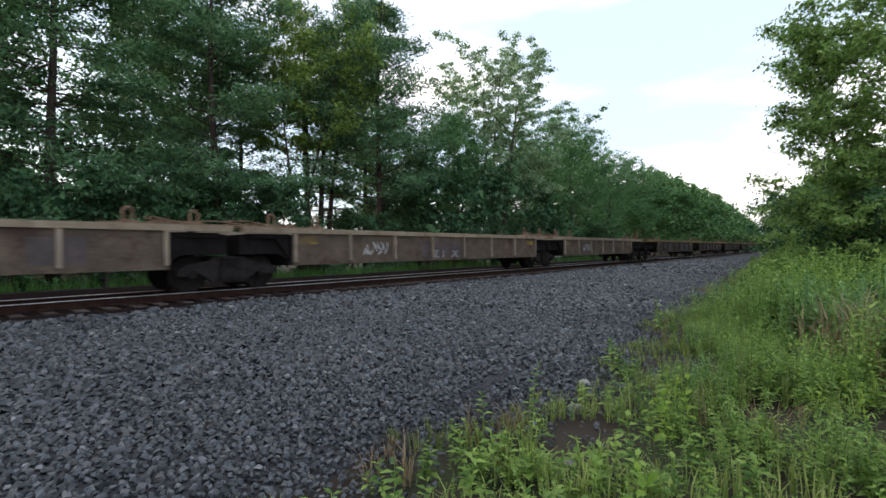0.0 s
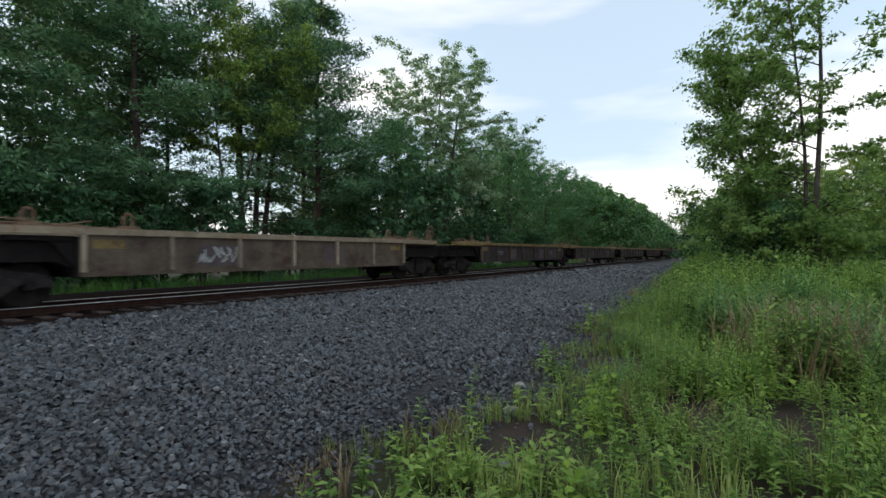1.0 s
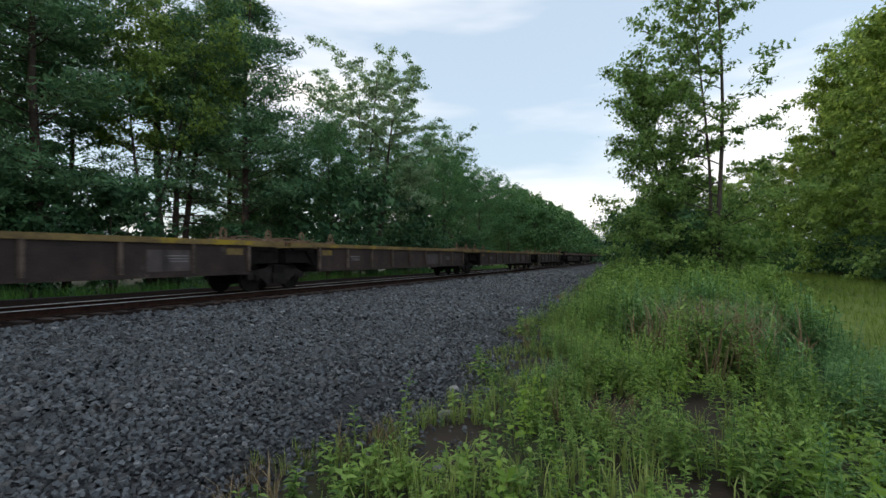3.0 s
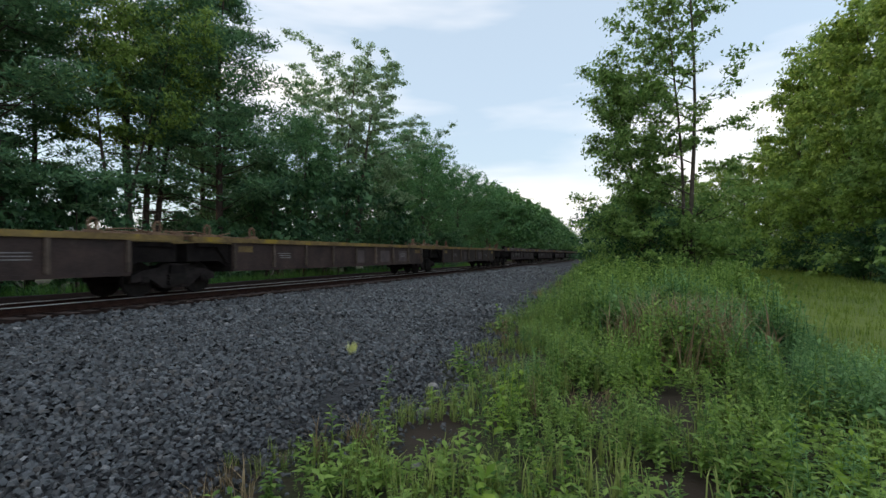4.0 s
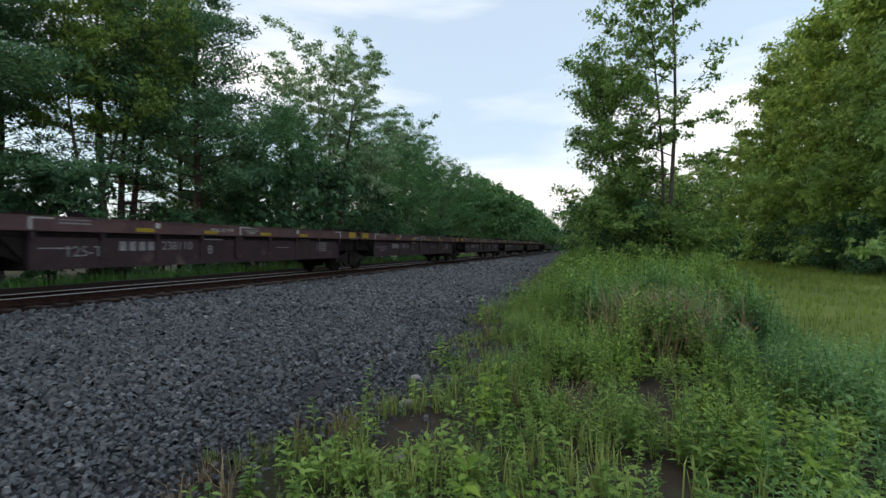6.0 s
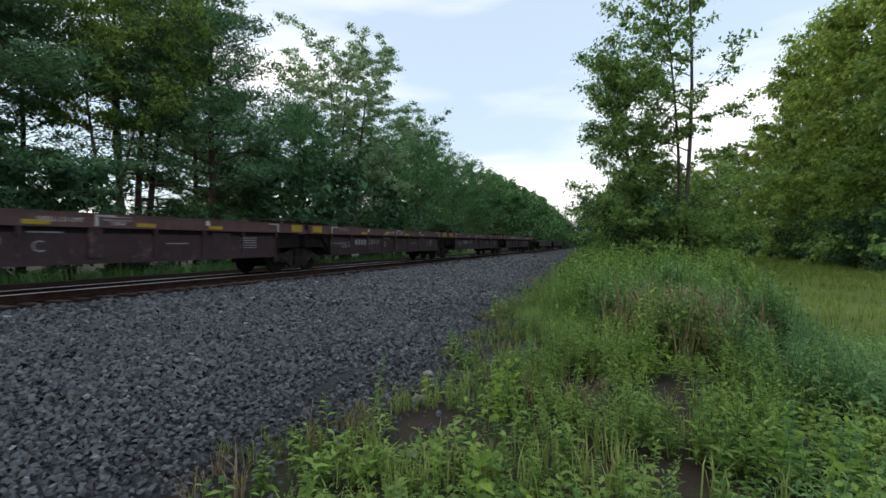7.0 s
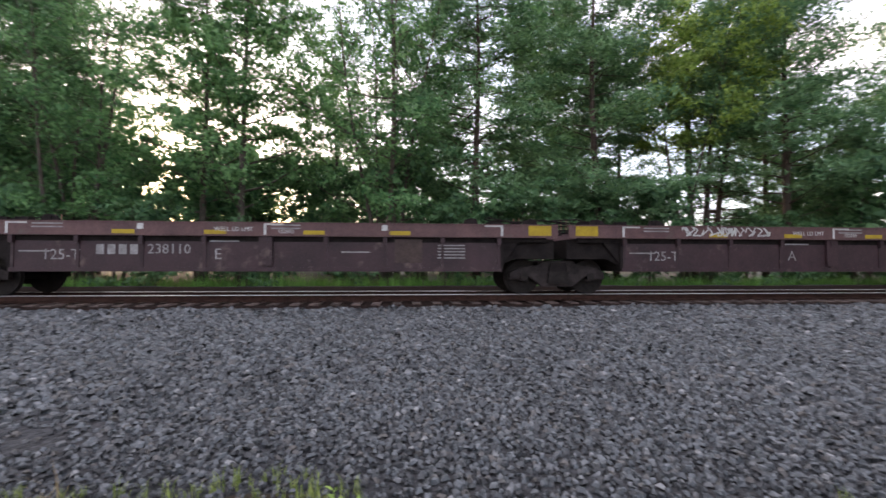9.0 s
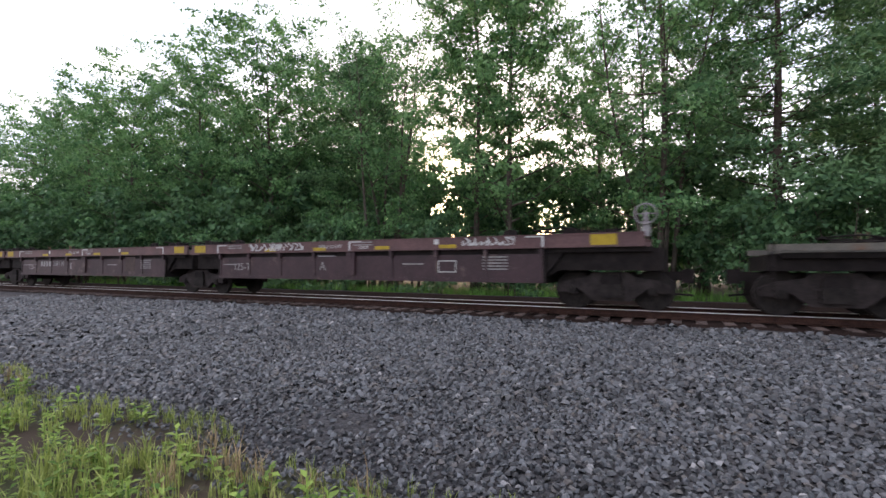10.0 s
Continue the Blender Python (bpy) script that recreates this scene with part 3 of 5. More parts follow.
        return Build().prism([(-0.2, 0.0), (0.2, 0.0), (0.16, g), (0.02, g * 1.15), (-0.14, g * 0.8)], -0.06, 0.06).box(-0.1, 0.1, -0.06, 0.06, 0.0, 0.1).mesh("container_guide", M_STEEL)
    def pipes():
        b = Build()
        b.tube([(0, -1.5, 0.14), (0, 1.5, 0.14)], [0.022, 0.022], 6)
        for y in (-1.4, 0.0, 1.4):
            b.box(-0.03, 0.03, y - 0.03, y + 0.03, 0, 0.15)
        b.tube([(-0.5, -1.2, 0.1), (-0.45, 0.2, 0.22), (-0.5, 1.3, 0.1)], [0.03] * 3, 6)
        return b.mesh("hand_rail", M_RUST if style in ("tan", "dark") else M_STEEL)
    for y, sgn in ((y0, -1), (y1, 1)):
        for dy in ((-0.9, 0.75) if near else (0.75,)):
            part("container_guide", shared(("guide", style), guide), u, pose(1.42, y + sgn * dy + r.uniform(-0.15, 0.15), top, 0, 0, 0 if sgn > 0 else 180))
        part("hand_rail", shared(("pipes", style), pipes), u, pose(1.2, y + sgn * 0.2, chord + 0.04))
        if near:
            stake = shared(("stake", style), lambda: Build().tube([(0, 0, 0), (0, 0, 0.42)], [0.018, 0.018], 5).tube([(0, 0.16, 0), (0, 0.16, 0.42)], [0.018, 0.018], 5).mesh("stake", M_RUST))
            part("stake", stake, u, pose(-0.9, y + sgn * r.uniform(0.3, 0.9), top - 0.05))
    def fitting(k):
        q, b = random.Random(90 + k), Build()
        for _ in range(4):
            x, y, w = q.uniform(-0.5, 0.3), q.uniform(-0.9, 0.9), q.uniform(0.05, 0.14)
            b.box(x - w, x + w, y - w * 1.4, y + w * 1.4, -0.04, q.uniform(0.05, 0.2))
        for _ in range(3):
            p = [(q.uniform(-0.4, 0.3), -1.1 + 0.75 * i, q.uniform(0.04, 0.26)) for i in range(4)]
            b.tube(p, [0.02] * 4, 5)
        return b.mesh("deck_fitting", M_RUST if style in ("tan", "dark") else M_STEEL)
    if near:
        for y in (y0 - 0.75, y1 + 0.75):
            k = r.randrange(3)
            part("deck_fitting", shared(("fitting", style, k), lambda: fitting(k)), u, pose(1.0, y, top - 0.06))
    if back == "coupler":
        def brake():
            b = Build().box(-0.09, 0.09, -0.09, 0.09, -0.1, 0.25)
            ring = [(0.12, 0.24 * math.cos(a * math.pi / 8), 0.42 + 0.24 * math.sin(a * math.pi / 8)) for a in range(17)]
            b.tube(ring, [0.02] * 17, 5, False)
            for a in range(4):
                b.tube([(0.12, 0, 0.42), (0.12, 0.24 * math.cos(a * math.pi / 2), 0.42 + 0.24 * math.sin(a * math.pi / 2))], [0.012, 0.012], 4)
            return b.box(-0.05, 0.1, -0.05, 0.05, 0.2, 0.46).mesh("brake_wheel", M_GREYMARK if style == "red" else M_RUST)
        part("brake_wheel", shared(("brake", style), brake), u, pose(1.1, h - 0.95, top + 0.02))
    # marks
    px = side_x + 0.014
    if style in ("tan", "dark"):
        rect = shared("mark_big", lambda: Build().box(0, 0.004, -0.3, 0.3, -0.1, 0.1).mesh("yellow_mark", M_YTOP))
        for y in (y0 + 0.55, y1 - 0.55):
            if r.random() < 0.75:
                part("yellow_mark", rect, u, pose(px, y, chord - 0.2))
        if near:
            for i in range(3):
                y = r.uniform(y0 + 1.5, y1 - 1.5)
                w = r.uniform(0.25, 0.5)
                part("paint_patch", shared(("patch", i), lambda: Build().box(0, 0.003, -w, w, -0.3, 0.28).mesh("paint_patch", M_DKPATCH)), u, pose(px, y, 1.08), "patch of darker paint")
            for y in (y0 + 2.4, y1 - 2.4):
                for k in range(3):
                    part("stencil_bar", shared(("stencil", k), lambda: Build().box(0, 0.004, -0.35 + 0.06 * k, 0.3, -0.013, 0.013).mesh("stencil_bar", M_GREYMARK)), u, pose(px + 0.001, y, 1.2 - 0.075 * k)) if style == "dark" else None
    if style == "tan" and near:
        part("graffiti", shared(("tag", seed % 2), lambda: scribble(seed, 1.2, 0.42, M_GRAF if seed % 2 else M_WHITE)), u, pose(px + 0.006, y0 + 2.6, 1.1), "sprayed pale tag")
    if style == "red":
        qx = 1.563
        small = shared("mark_small", lambda: Build().box(0, 0.004, -0.26, 0.26, 0.0, 0.1).mesh("yellow_mark", M_YELLOW))
        big = shared("mark_large", lambda: Build().box(0, 0.004, -0.3, 0.3, -0.13, 0.13).mesh("yellow_panel", M_YELLOW))
        bar = shared("white_bar", lambda: Build().box(0, 0.005, -0.03, 0.03, 0, top - chord).mesh("white_bar", M_WHITE))
        dash = shared("white_dash", lambda: Build().box(0, 0.005, 0.0, 0.42, -0.02, 0.02).mesh("white_dash", M_WHITE))
        square = shared("white_square", lambda: Build().box(0, 0.004, -0.07, 0.07, -0.07, 0.07).mesh("white_square", M_WHITE))
        line = shared("text_line", lambda: Build().box(0, 0.003, -0.35, 0.35, -0.016, 0.016).mesh("text_line", M_GREYMARK))
        mid = (y0 + y1) / 2
        for y in (y0, mid, y1):
            part("white_bar", bar, u, pose(qx, y, chord))
            part("white_dash", dash, u, pose(qx, y + (0.03 if y < y1 else -0.45), top - 0.05))
        for f in (0.22, 0.4, 0.6, 0.78):
            part("yellow_mark", small, u, pose(qx, y0 + (y1 - y0) * f, chord + 0.01))
        for y, e, sgn in ((y0, front, -1), (y1, back, 1)):
            part("yellow_panel", big, u, pose(qx, y + sgn * (1.0 if e == "joint" else 1.45), chord + 0.15))
        for y in (y0 + 3.0, y1 - 3.0):
            part("white_square", square, u, pose(qx, y, top - 0.12))
        for y in (y0 + 0.9, mid + 0.5):
            part("text_line", line, u, pose(qx, y, chord + 0.24))
            part("text_line", line, u, pose(qx, y, chord + 0.16))
        part("load_limit", lettering("WELL LD LMT", 0.15, M_WHITE), u, on_side(qx + 0.002, mid - 0.75, chord + 0.13))
        part("load_limit", lettering("132000", 0.13, M_WHITE), u, on_side(qx + 0.002, mid + 0.5, chord + 0.08))
        part("class_mark", lettering("125-T", 0.36, M_GREYMARK), u, on_side(px + 0.003, y0 + 1.15, 1.03))
        part("text_line", line, u, pose(px, y0 + 0.55, 1.12))
        if letter:
            if letter != "A":
                block = shared("owner_block", lambda: Build().box(0, 0.003, -0.09, 0.09, -0.12, 0.12).mesh("owner_mark", M_GREYMARK))
                for k in range(4):
                    part("owner_mark", block, u, pose(px, mid - 3.9 + 0.26 * k, 1.17))
                part("car_number", lettering("238110", 0.34, M_GREYMARK), u, on_side(px + 0.003, mid - 2.3, 1.17))
            part("unit_letter", lettering(letter, 0.38, M_GREYMARK), u, on_side(px + 0.003, mid - 1.15, 1.05))
        for k in range(5):
            part("text_line", line, u, pose(px, y1 - 1.3, 1.3 - 0.08 * k))
        part("text_line", line, u, pose(px, mid - 1.0, 1.38))
        part("text_line", line, u, pose(px, mid + 2.2, 1.12))
        if letter == "A":
            part("graffiti", scribble(11, 2.6, 0.26, M_WHITE), u, pose(qx + 0.006, y0 + 1.6, chord + 0.18), "white sprayed scrawl")
            part("graffiti", scribble(12, 1.5, 0.22, M_WHITE), u, pose(qx + 0.006, y1 - 2.2, chord + 0.18), "white sprayed scrawl")
            frame_mark = Build().box(0, 0.004, -0.28, 0.28, 0.14, 0.165).box(0, 0.004, -0.28, 0.28, -0.165, -0.14).box(0, 0.004, -0.28, -0.255, -0.14, 0.14).box(0, 0.004, 0.255, 0.28, -0.14, 0.14)
            part("stencil_frame", frame_mark.mesh("stencil_frame", M_WHITE), u, pose(px, mid + 3.3, 1.05))
        else:
            part("primer_patch", shared("primer", lambda: Build().box(0, 0.003, -0.35, 0.35, -0.3, 0.3).mesh("primer_patch", M_DARK)), u, pose(px, y1 - 2.4, 1.15))
    return u


# each car: where its units meet, in metres along the train from the camera's point at the start
CARS = [("tan", [-46.0, -28.6, -11.5, 5.6, 22.7, 38.8], ""), ("dark", [38.8, 56.6, 73.5, 91.0, 108.3, 125.3], ""),
        ("red", [125.3, 142.2, 157.75, 172.85, 187.95, 204.9], "BCDEA")]
s_next = 205.7
for style in ("grey", "grey", "dark", "tan", "dark"):
    CARS.append((style, [s_next + d for d in (0, 16.9, 33.5, 50.1, 66.7, 83.6)], ""))
    s_next += 83.6
TRAIN = []
for style, joints, letters in CARS:
    for i in range(5):
        a, b = joints[i], joints[i + 1]
        unit = well_unit(style, b - a, "coupler" if i == 0 else "joint", "coupler" if i == 4 else "joint", letters[i] if letters else "", i + int(a), a < 210)
        TRAIN.append((unit, (a + b) / 2))

# the tag across one tan unit: dark ground, pale strokes
tagged_unit = TRAIN[3][0]
for y0, y1 in ((-1.25, -0.2), (-0.02, 0.8)):
    part("paint_patch", Build().prism([(y0, 0.68), (y1 - 0.05, 0.66), (y1, 1.02), (y0 + 0.07, 1.06)], 0, 0.003).mesh("paint_patch", M_DKPATCH), tagged_unit, pose(1.514, 0, 0), "dark ground of a sprayed tag")
for outline in ([(-1.0, 1.02), (-0.55, 1.02), (-0.72, 0.78), (-0.55, 0.78), (-0.52, 0.69), (-0.93, 0.69), (-0.76, 0.94), (-1.0, 0.95)], [(-0.36, 0.72), (-0.24, 0.72), (-0.24, 1.0), (-0.36, 1.0)],
                [(0.12, 0.7), (0.26, 0.7), (0.66, 1.0), (0.52, 1.0)], [(0.24, 1.0), (0.4, 1.0), (0.68, 0.7), (0.5, 0.7)]):
    part("spray_stroke", Build().prism(outline, 0, 0.003 + 0.001 * (outline[0][0] > 0.2)).mesh("spray_stroke", M_GREYMARK), tagged_unit, pose(1.518, 0, 0), "pale sprayed stroke")


# ---- plants ----
def leaf_quads(centres, sizes, rng, up=0.6, aspect=0.7):
    """A pointed leaf at each centre, turned at random with its face mostly upwards."""
    n = len(centres)
    nrm = rng.normal(size=(n, 3))
    nrm[:, 2] += up * 2 * np.sign(rng.random(n) - 0.05)
    nrm /= np.linalg.norm(nrm, axis=1, keepdims=True)
    a = np.cross(nrm, rng.normal(size=(n, 3)))
    a /= np.linalg.norm(a, axis=1, keepdims=True)
    b = np.cross(nrm, a)
    s = np.asarray(sizes)[:, None] * 0.5
    V = np.stack([centres - a * s, centres - b * s * aspect + a * s * 0.1 + nrm * s * 0.15, centres + a * s, centres + b * s * aspect + a * s * 0.1 + nrm * s * 0.15], 1)
    return V.reshape(-1, 3), np.arange(4 * n).reshape(n, 4)


def leaf_points(centres, sizes, out, rng):
    """A small three-cornered leaf at each centre, its face turned outwards from its bough and upwards."""
    n = len(centres)
    nrm = rng.normal(size=(n, 3)) * 0.55 + out * 0.75 + np.array([0, 0, 0.45])
    nrm /= np.linalg.norm(nrm, axis=1, keepdims=True)
    a = np.cross(nrm, rng.normal(size=(n, 3)))
    a /= np.linalg.norm(a, axis=1, keepdims=True)
    b = np.cross(nrm, a)
    s = np.asarray(sizes)[:, None] * 0.5
    V = np.stack([centres - a * s * 0.7 - b * s * 0.75, centres + a * s * 1.25, centres - a * s * 0.7 + b * s * 0.75], 1)
    return V.reshape(-1, 3), np.arange(3 * n).reshape(n, 3)


def branch(b, start, direction, length, radius, r, bend=0.25, steps=4, sides=4):
    """A crooked tapering limb; returns its points."""
    p, d, pts = Vector(start), Vector(direction).normalized(), [Vector(start)]
    for i in range(steps):
        d = (d + Vector((r.uniform(-1, 1), r.uniform(-1, 1), r.uniform(-0.5, 0.9))) * bend).normalized()
        p = p + d * length / steps
        pts.append(p.copy())
    b.tube(pts, [max(0.006, radius * (1 - 0.85 * i / steps)) for i in range(steps + 1)], sides, False)
    return pts


def leafy_tree(seed, height, base, radius, trunk_r, limbs, leaves, leaf, mat, spread=0.5, trunks=1, shape="round", side=None, bark=None, lean=0.0, twigs=True):
    """A broad-leaved tree: trunk and limbs in one mesh, leaves in small groups along the twigs in another."""
    r, rng = random.Random(seed), np.random.default_rng(seed)
    wood, tips = Build(), []
    for k in range(trunks):
        a = r.uniform(0, 6.28)
        top = Vector((math.cos(a) * (0.6 * k + 0.2) + lean, math.sin(a) * 0.7 * k, height * (0.97 - 0.08 * k)))
        foot = Vector((math.cos(a) * 0.22 * k, math.sin(a) * 0.22 * k, -0.15))
        if trunks > 2:
            top = Vector((math.cos(2.4 * k) * radius * 0.45, math.sin(2.4 * k) * radius * 0.45, height * r.uniform(0.8, 0.97)))
        line = []
        for i in range(9):
            f = i / 8
            w = Vector((math.sin(f * 5 + seed + k), math.cos(f * 4 + 2 * seed + k), 0)) * 0.025 * height * f * (1 - 0.3 * f)
            line.append(foot.lerp(top, f) + w)
        tr = trunk_r * (1 if k == 0 else 0.75)
        wood.tube(line, [tr * (1.35 if i == 0 else 1 - 0.9 * i / 8) for i in range(9)], 8)
        for j in range(limbs // trunks):
            f = base + (0.97 - base) * (j + r.random() * 0.8) / (limbs / trunks)
            i = min(7, int(f * 8))
            p = line[i].lerp(line[i + 1], f * 8 - i)
            g = (f - base) / (1 - base)
            width = {"round": math.sin(math.pi * min(1, 0.22 + 0.8 * g)) ** 0.7, "tall": (1 - 0.5 * g), "vase": 0.45 + 0.6 * g * (1.5 - g), "column": 0.9 - 0.35 * g,
                     "dome": math.sqrt(max(0.05, 1 - (max(0.0, g - 0.45) / 0.6) ** 2)) * (0.75 + 0.25 * min(1, g / 0.3))}[shape]
            az = 2.4 * j + r.uniform(-0.5, 0.5) + k
            if side is not None and r.random() < 0.6:
                az = side + r.uniform(-0.9, 0.9)
            el = r.uniform(0.0, 0.45) + 0.55 * g
            d = Vector((math.cos(az) * math.cos(el), math.sin(az) * math.cos(el), math.sin(el)))
            L = 1.3 * radius * width * r.uniform(0.7, 1.15)
            pts = branch(wood, p, d, L, max(0.02, tr * 0.38 * (1 - 0.7 * f)), r)
            for q in range(1, 5):
                tips.append((pts[q], 0.5 + 0.3 * q / 4))
                for _ in range(2 if q > 2 else 1):
                    e = Vector((r.uniform(-1, 1), r.uniform(-1, 1), r.uniform(-0.35, 0.6)))
                    sub = branch(wood if twigs else Build(), pts[q], d * 0.4 + e, L * r.uniform(0.22, 0.42), 0.018, r, 0.3, 3, 3)
                    tips += [(sub[2], 0.8), (sub[3], 1.0)]
    pts = np.array([p for p, _ in tips])
    wts = np.array([w for _, w in tips])
    pick = rng.choice(len(pts), leaves, p=wts / wts.sum())
    off = rng.normal(size=(leaves, 3)) * np.array([spread, spread, spread * 0.5])
    core = rng.random(leaves) < 0.3
    off[core] *= 0.65
    at = pts[pick] + off
    out = off / (np.linalg.norm(off, axis=1, keepdims=True) + 1e-6)
    axis = at * np.array([1, 1, 0]) + np.array([0, 0, 0.001])
    out = out * 0.6 + axis / (np.linalg.norm(axis, axis=1, keepdims=True) + 1e-6) * 0.7
    V, F = leaf_points(at, leaf * rng.uniform(0.6, 1.3, leaves) * np.where(core, 1.5, 1.0), out, rng)
    return wood.mesh("trunk", bark or M_BARK, True), fast_mesh("crown", V, F, mat)


def pine_tree(seed, height, base, radius, trunk_r, tufts, trunks=1):
    """A white pine: level whorls of branches with flat sprays of needle tufts."""
    r, rng = random.Random(seed), np.random.default_rng(seed)
    wood, tips = Build(), []
    for k in range(trunks):
        off = Vector((0.9 * k, 0.5 * k, 0))
        slant = Vector((r.uniform(-0.8, 0.8), r.uniform(-0.8, 0.8), height * (1 - 0.07 * k)))
        line = [off * (0.4 + 0.6 * i / 8) + slant * (i / 8) + Vector((math.sin(i + seed) * 0.1, math.cos(i * 0.8 + k) * 0.1, -0.15 if i == 0 else 0)) for i in range(9)]
        wood.tube(line, [trunk_r * (1.2 if i == 0 else 1 - 0.92 * i / 8) for i in range(9)], 8)
        z = base * 0.5 * height
        while z < height * 0.97:
            f = z / height
            i = min(7, int(f * 8))
            p = line[i].lerp(line[i + 1], f * 8 - i)
            bare = f < base
            for j in range(r.randint(3, 5)):
                az = r.uniform(0, 6.28)
                g = max(0, (f - base) / (1 - base))
                L = radius * (1.0 - 0.75 * g ** 1.4) * r.uniform(0.6, 1.15) * (0.55 if bare else 1)
                d = Vector((math.cos(az), math.sin(az), r.uniform(-0.1, 0.3)))
                pts = branch(wood, p, d, L, 0.045 * (1 - 0.6 * f), r, 0.12, 4, 4)
                if bare:
                    continue
                for q in (2, 3, 4):
                    tips.append(pts[q])
                    for s in (-1, 1):
                        e = Vector((-d.y, d.x, 0.1)) * s + d * 0.6
                        sub = branch(Build(), pts[q], e, L * 0.28, 0.014, r, 0.15, 2, 3)
                        tips += [sub[1], sub[2]]
            z += r.uniform(0.45, 0.8)
    pts = np.array(tips)
    pick = rng.choice(len(pts), tufts)
    c = pts[pick] + rng.normal(size=(tufts, 3)) * np.array([0.3, 0.3, 0.11])
    d = rng.normal(size=(tufts, 3))
    d[:, 2] = np.abs(d[:, 2]) * 0.6 + 0.1
    d /= np.linalg.norm(d, axis=1, keepdims=True)
    a = np.cross(d, rng.normal(size=(tufts, 3)))
    a /= np.linalg.norm(a, axis=1, keepdims=True)
    L, w = rng.uniform(0.22, 0.42, tufts)[:, None], 0.06
    V = np.stack([c - a * w * 0.8, c + d * L, c + a * w * 0.8], 1).reshape(-1, 3)
    return wood.mesh("trunk", M_PBARK, True), fast_mesh("crown", V, np.arange(3 * tufts).reshape(-1, 3), M_NEEDLE)


def plant_tree(name, label, meshes, x, y, scale=1.0, turn=0.0, group=""):
    m = Matrix.Translation((x, y, float(ground_z(x, y)) - 0.03)) @ Matrix.Rotation(turn, 4, "Z") @ Matrix.Scale(scale, 4)
    t = thing(name, label, "tree", m, group)
    part("trunk", meshes[0], t)
    part("crown", meshes[1], t)
    return t


MAPLE = [leafy_tree(s, 17, 0.1, 4.5, 0.2, 46, 21000, 0.18, M_LEAF, 0.33, shape="dome", twigs=False) for s in (1, 2, 3)]
SPARSE = [leafy_tree(s, 17.5, 0.18, 3.9, 0.17, 38, 22000, 0.145, M_LEAF, 0.29, shape="column") for s in (4, 5)]
MULTI = leafy_tree(6, 18, 0.16, 5.6, 0.16, 55, 26000, 0.14, M_LEAF, 0.36, trunks=5, shape="vase")
POPLAR = leafy_tree(7, 19.0, 0.34, 5.0, 0.26, 46, 38000, 0.175, M_POP, 0.25, trunks=4, shape="dome")
YELLOW = leafy_tree(8, 17.5, 0.53, 4.2, 0.17, 33, 20000, 0.16, M_LEAF2, 0.38, trunks=3, shape="vase")
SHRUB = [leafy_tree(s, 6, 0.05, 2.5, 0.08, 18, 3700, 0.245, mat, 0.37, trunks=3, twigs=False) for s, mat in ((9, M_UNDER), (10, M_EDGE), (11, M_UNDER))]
PINE = [pine_tree(s, 19, b, 4.8, 0.24, 22000) for s, b in ((12, 0.22), (13, 0.18))]
THIN = pine_tree(14, 16.5, 0.5, 3.4, 0.2, 13000, 3)
FARTREE = [leafy_tree(s, 14, 0.05, 4.4, 0.18, 26, 2900, 0.55, M_WOOD, 0.6, twigs=False) for s in (15, 16)]
EDGETREE = [leafy_tree(s, 19, 0.03, 4.0, 0.22, 46, 18000, 0.25, mat, 0.36, shape="tall", twigs=False) for s, mat in ((17, M_EDGE), (18, M_LEAF2))]

TREES_LEFT = [  # kind, distance to the track's line, place along it, scale, turn
    ("pine", PINE[0], -8.4, 19.0, 0.97, 0.0), ("pine", PINE[1], -12.5, 21.5, 0.9, 2.0), ("pine", THIN, -10.5, 15.6, 1.0, 1.0),
    ("poplar", POPLAR, -8.6, 32.5, 0.94, 0.5), ("tree", YELLOW, -9.3, 14.4, 0.85, 2.2), ("pine", PINE[1], -9.2, 9.6, 0.97, 1.0),
    ("pine", PINE[0], -9.8, 3.6, 0.98, 4.0), ("tree", MULTI, -9.5, -1.0, 1.05, 0.3), ("tree", SPARSE[1], -9.0, -7.6, 1.1, 0.0),
    ("tree", SPARSE[0], -9.6, -9.6, 1.08, 3.0), ("tree", MULTI, -10.0, -15.4, 0.95, 2.6), ("pine", PINE[1], -12.8, 12.4, 0.74, 3.1),
    ("pine", PINE[1], -12.5, -19.5, 0.85, 0.6), ("tree", MAPLE[2], -10.0, -25.0, 1.0, 0.9), ("tree", MAPLE[0], -9.5, -31.5, 0.95, 2.9),
    ("tree", MAPLE[1], -9.0, -39.0, 0.95, 4.0), ("tree", MAPLE[2], -9.5, -47.0, 0.95, 5.1), ("tree", MAPLE[0], -10, -56.0, 0.95, 1.1), ("tree", MAPLE[1], -10, -66.0, 0.9, 2.1),
    ("tree", SPARSE[1], -15.5, 1.2, 0.95, 2.0), ("tree", SPARSE[0], -17.5, -4.5, 0.92, 4.4), ("tree", SPARSE[1], -15.0, 9.5, 1.0, 5.0),
    ("tree", MAPLE[2], -17.5, 9.0, 0.95, 0.4), ("tree", SPARSE[0], -15.0, -20.0, 0.95, 0.8), ("tree", MAPLE[0], -16.5, -22.0, 0.95, 1.9),
    ("tree", MAPLE[1], -14.5, 25.0, 0.72, 2.7), ("tree", MAPLE[2], -8.0, 26.0, 0.6, 0.0), ("tree", MAPLE[0], -9.5, 38.5, 0.72, 1.3), ("tree", MAPLE[1], -13.0, 44.0, 0.75, 3.3),
    ("tree", MAPLE[2], -8.5, 46.5, 0.84, 5.5), ("tree", MAPLE[0], -12, 30.0, 0.7, 4.1)]
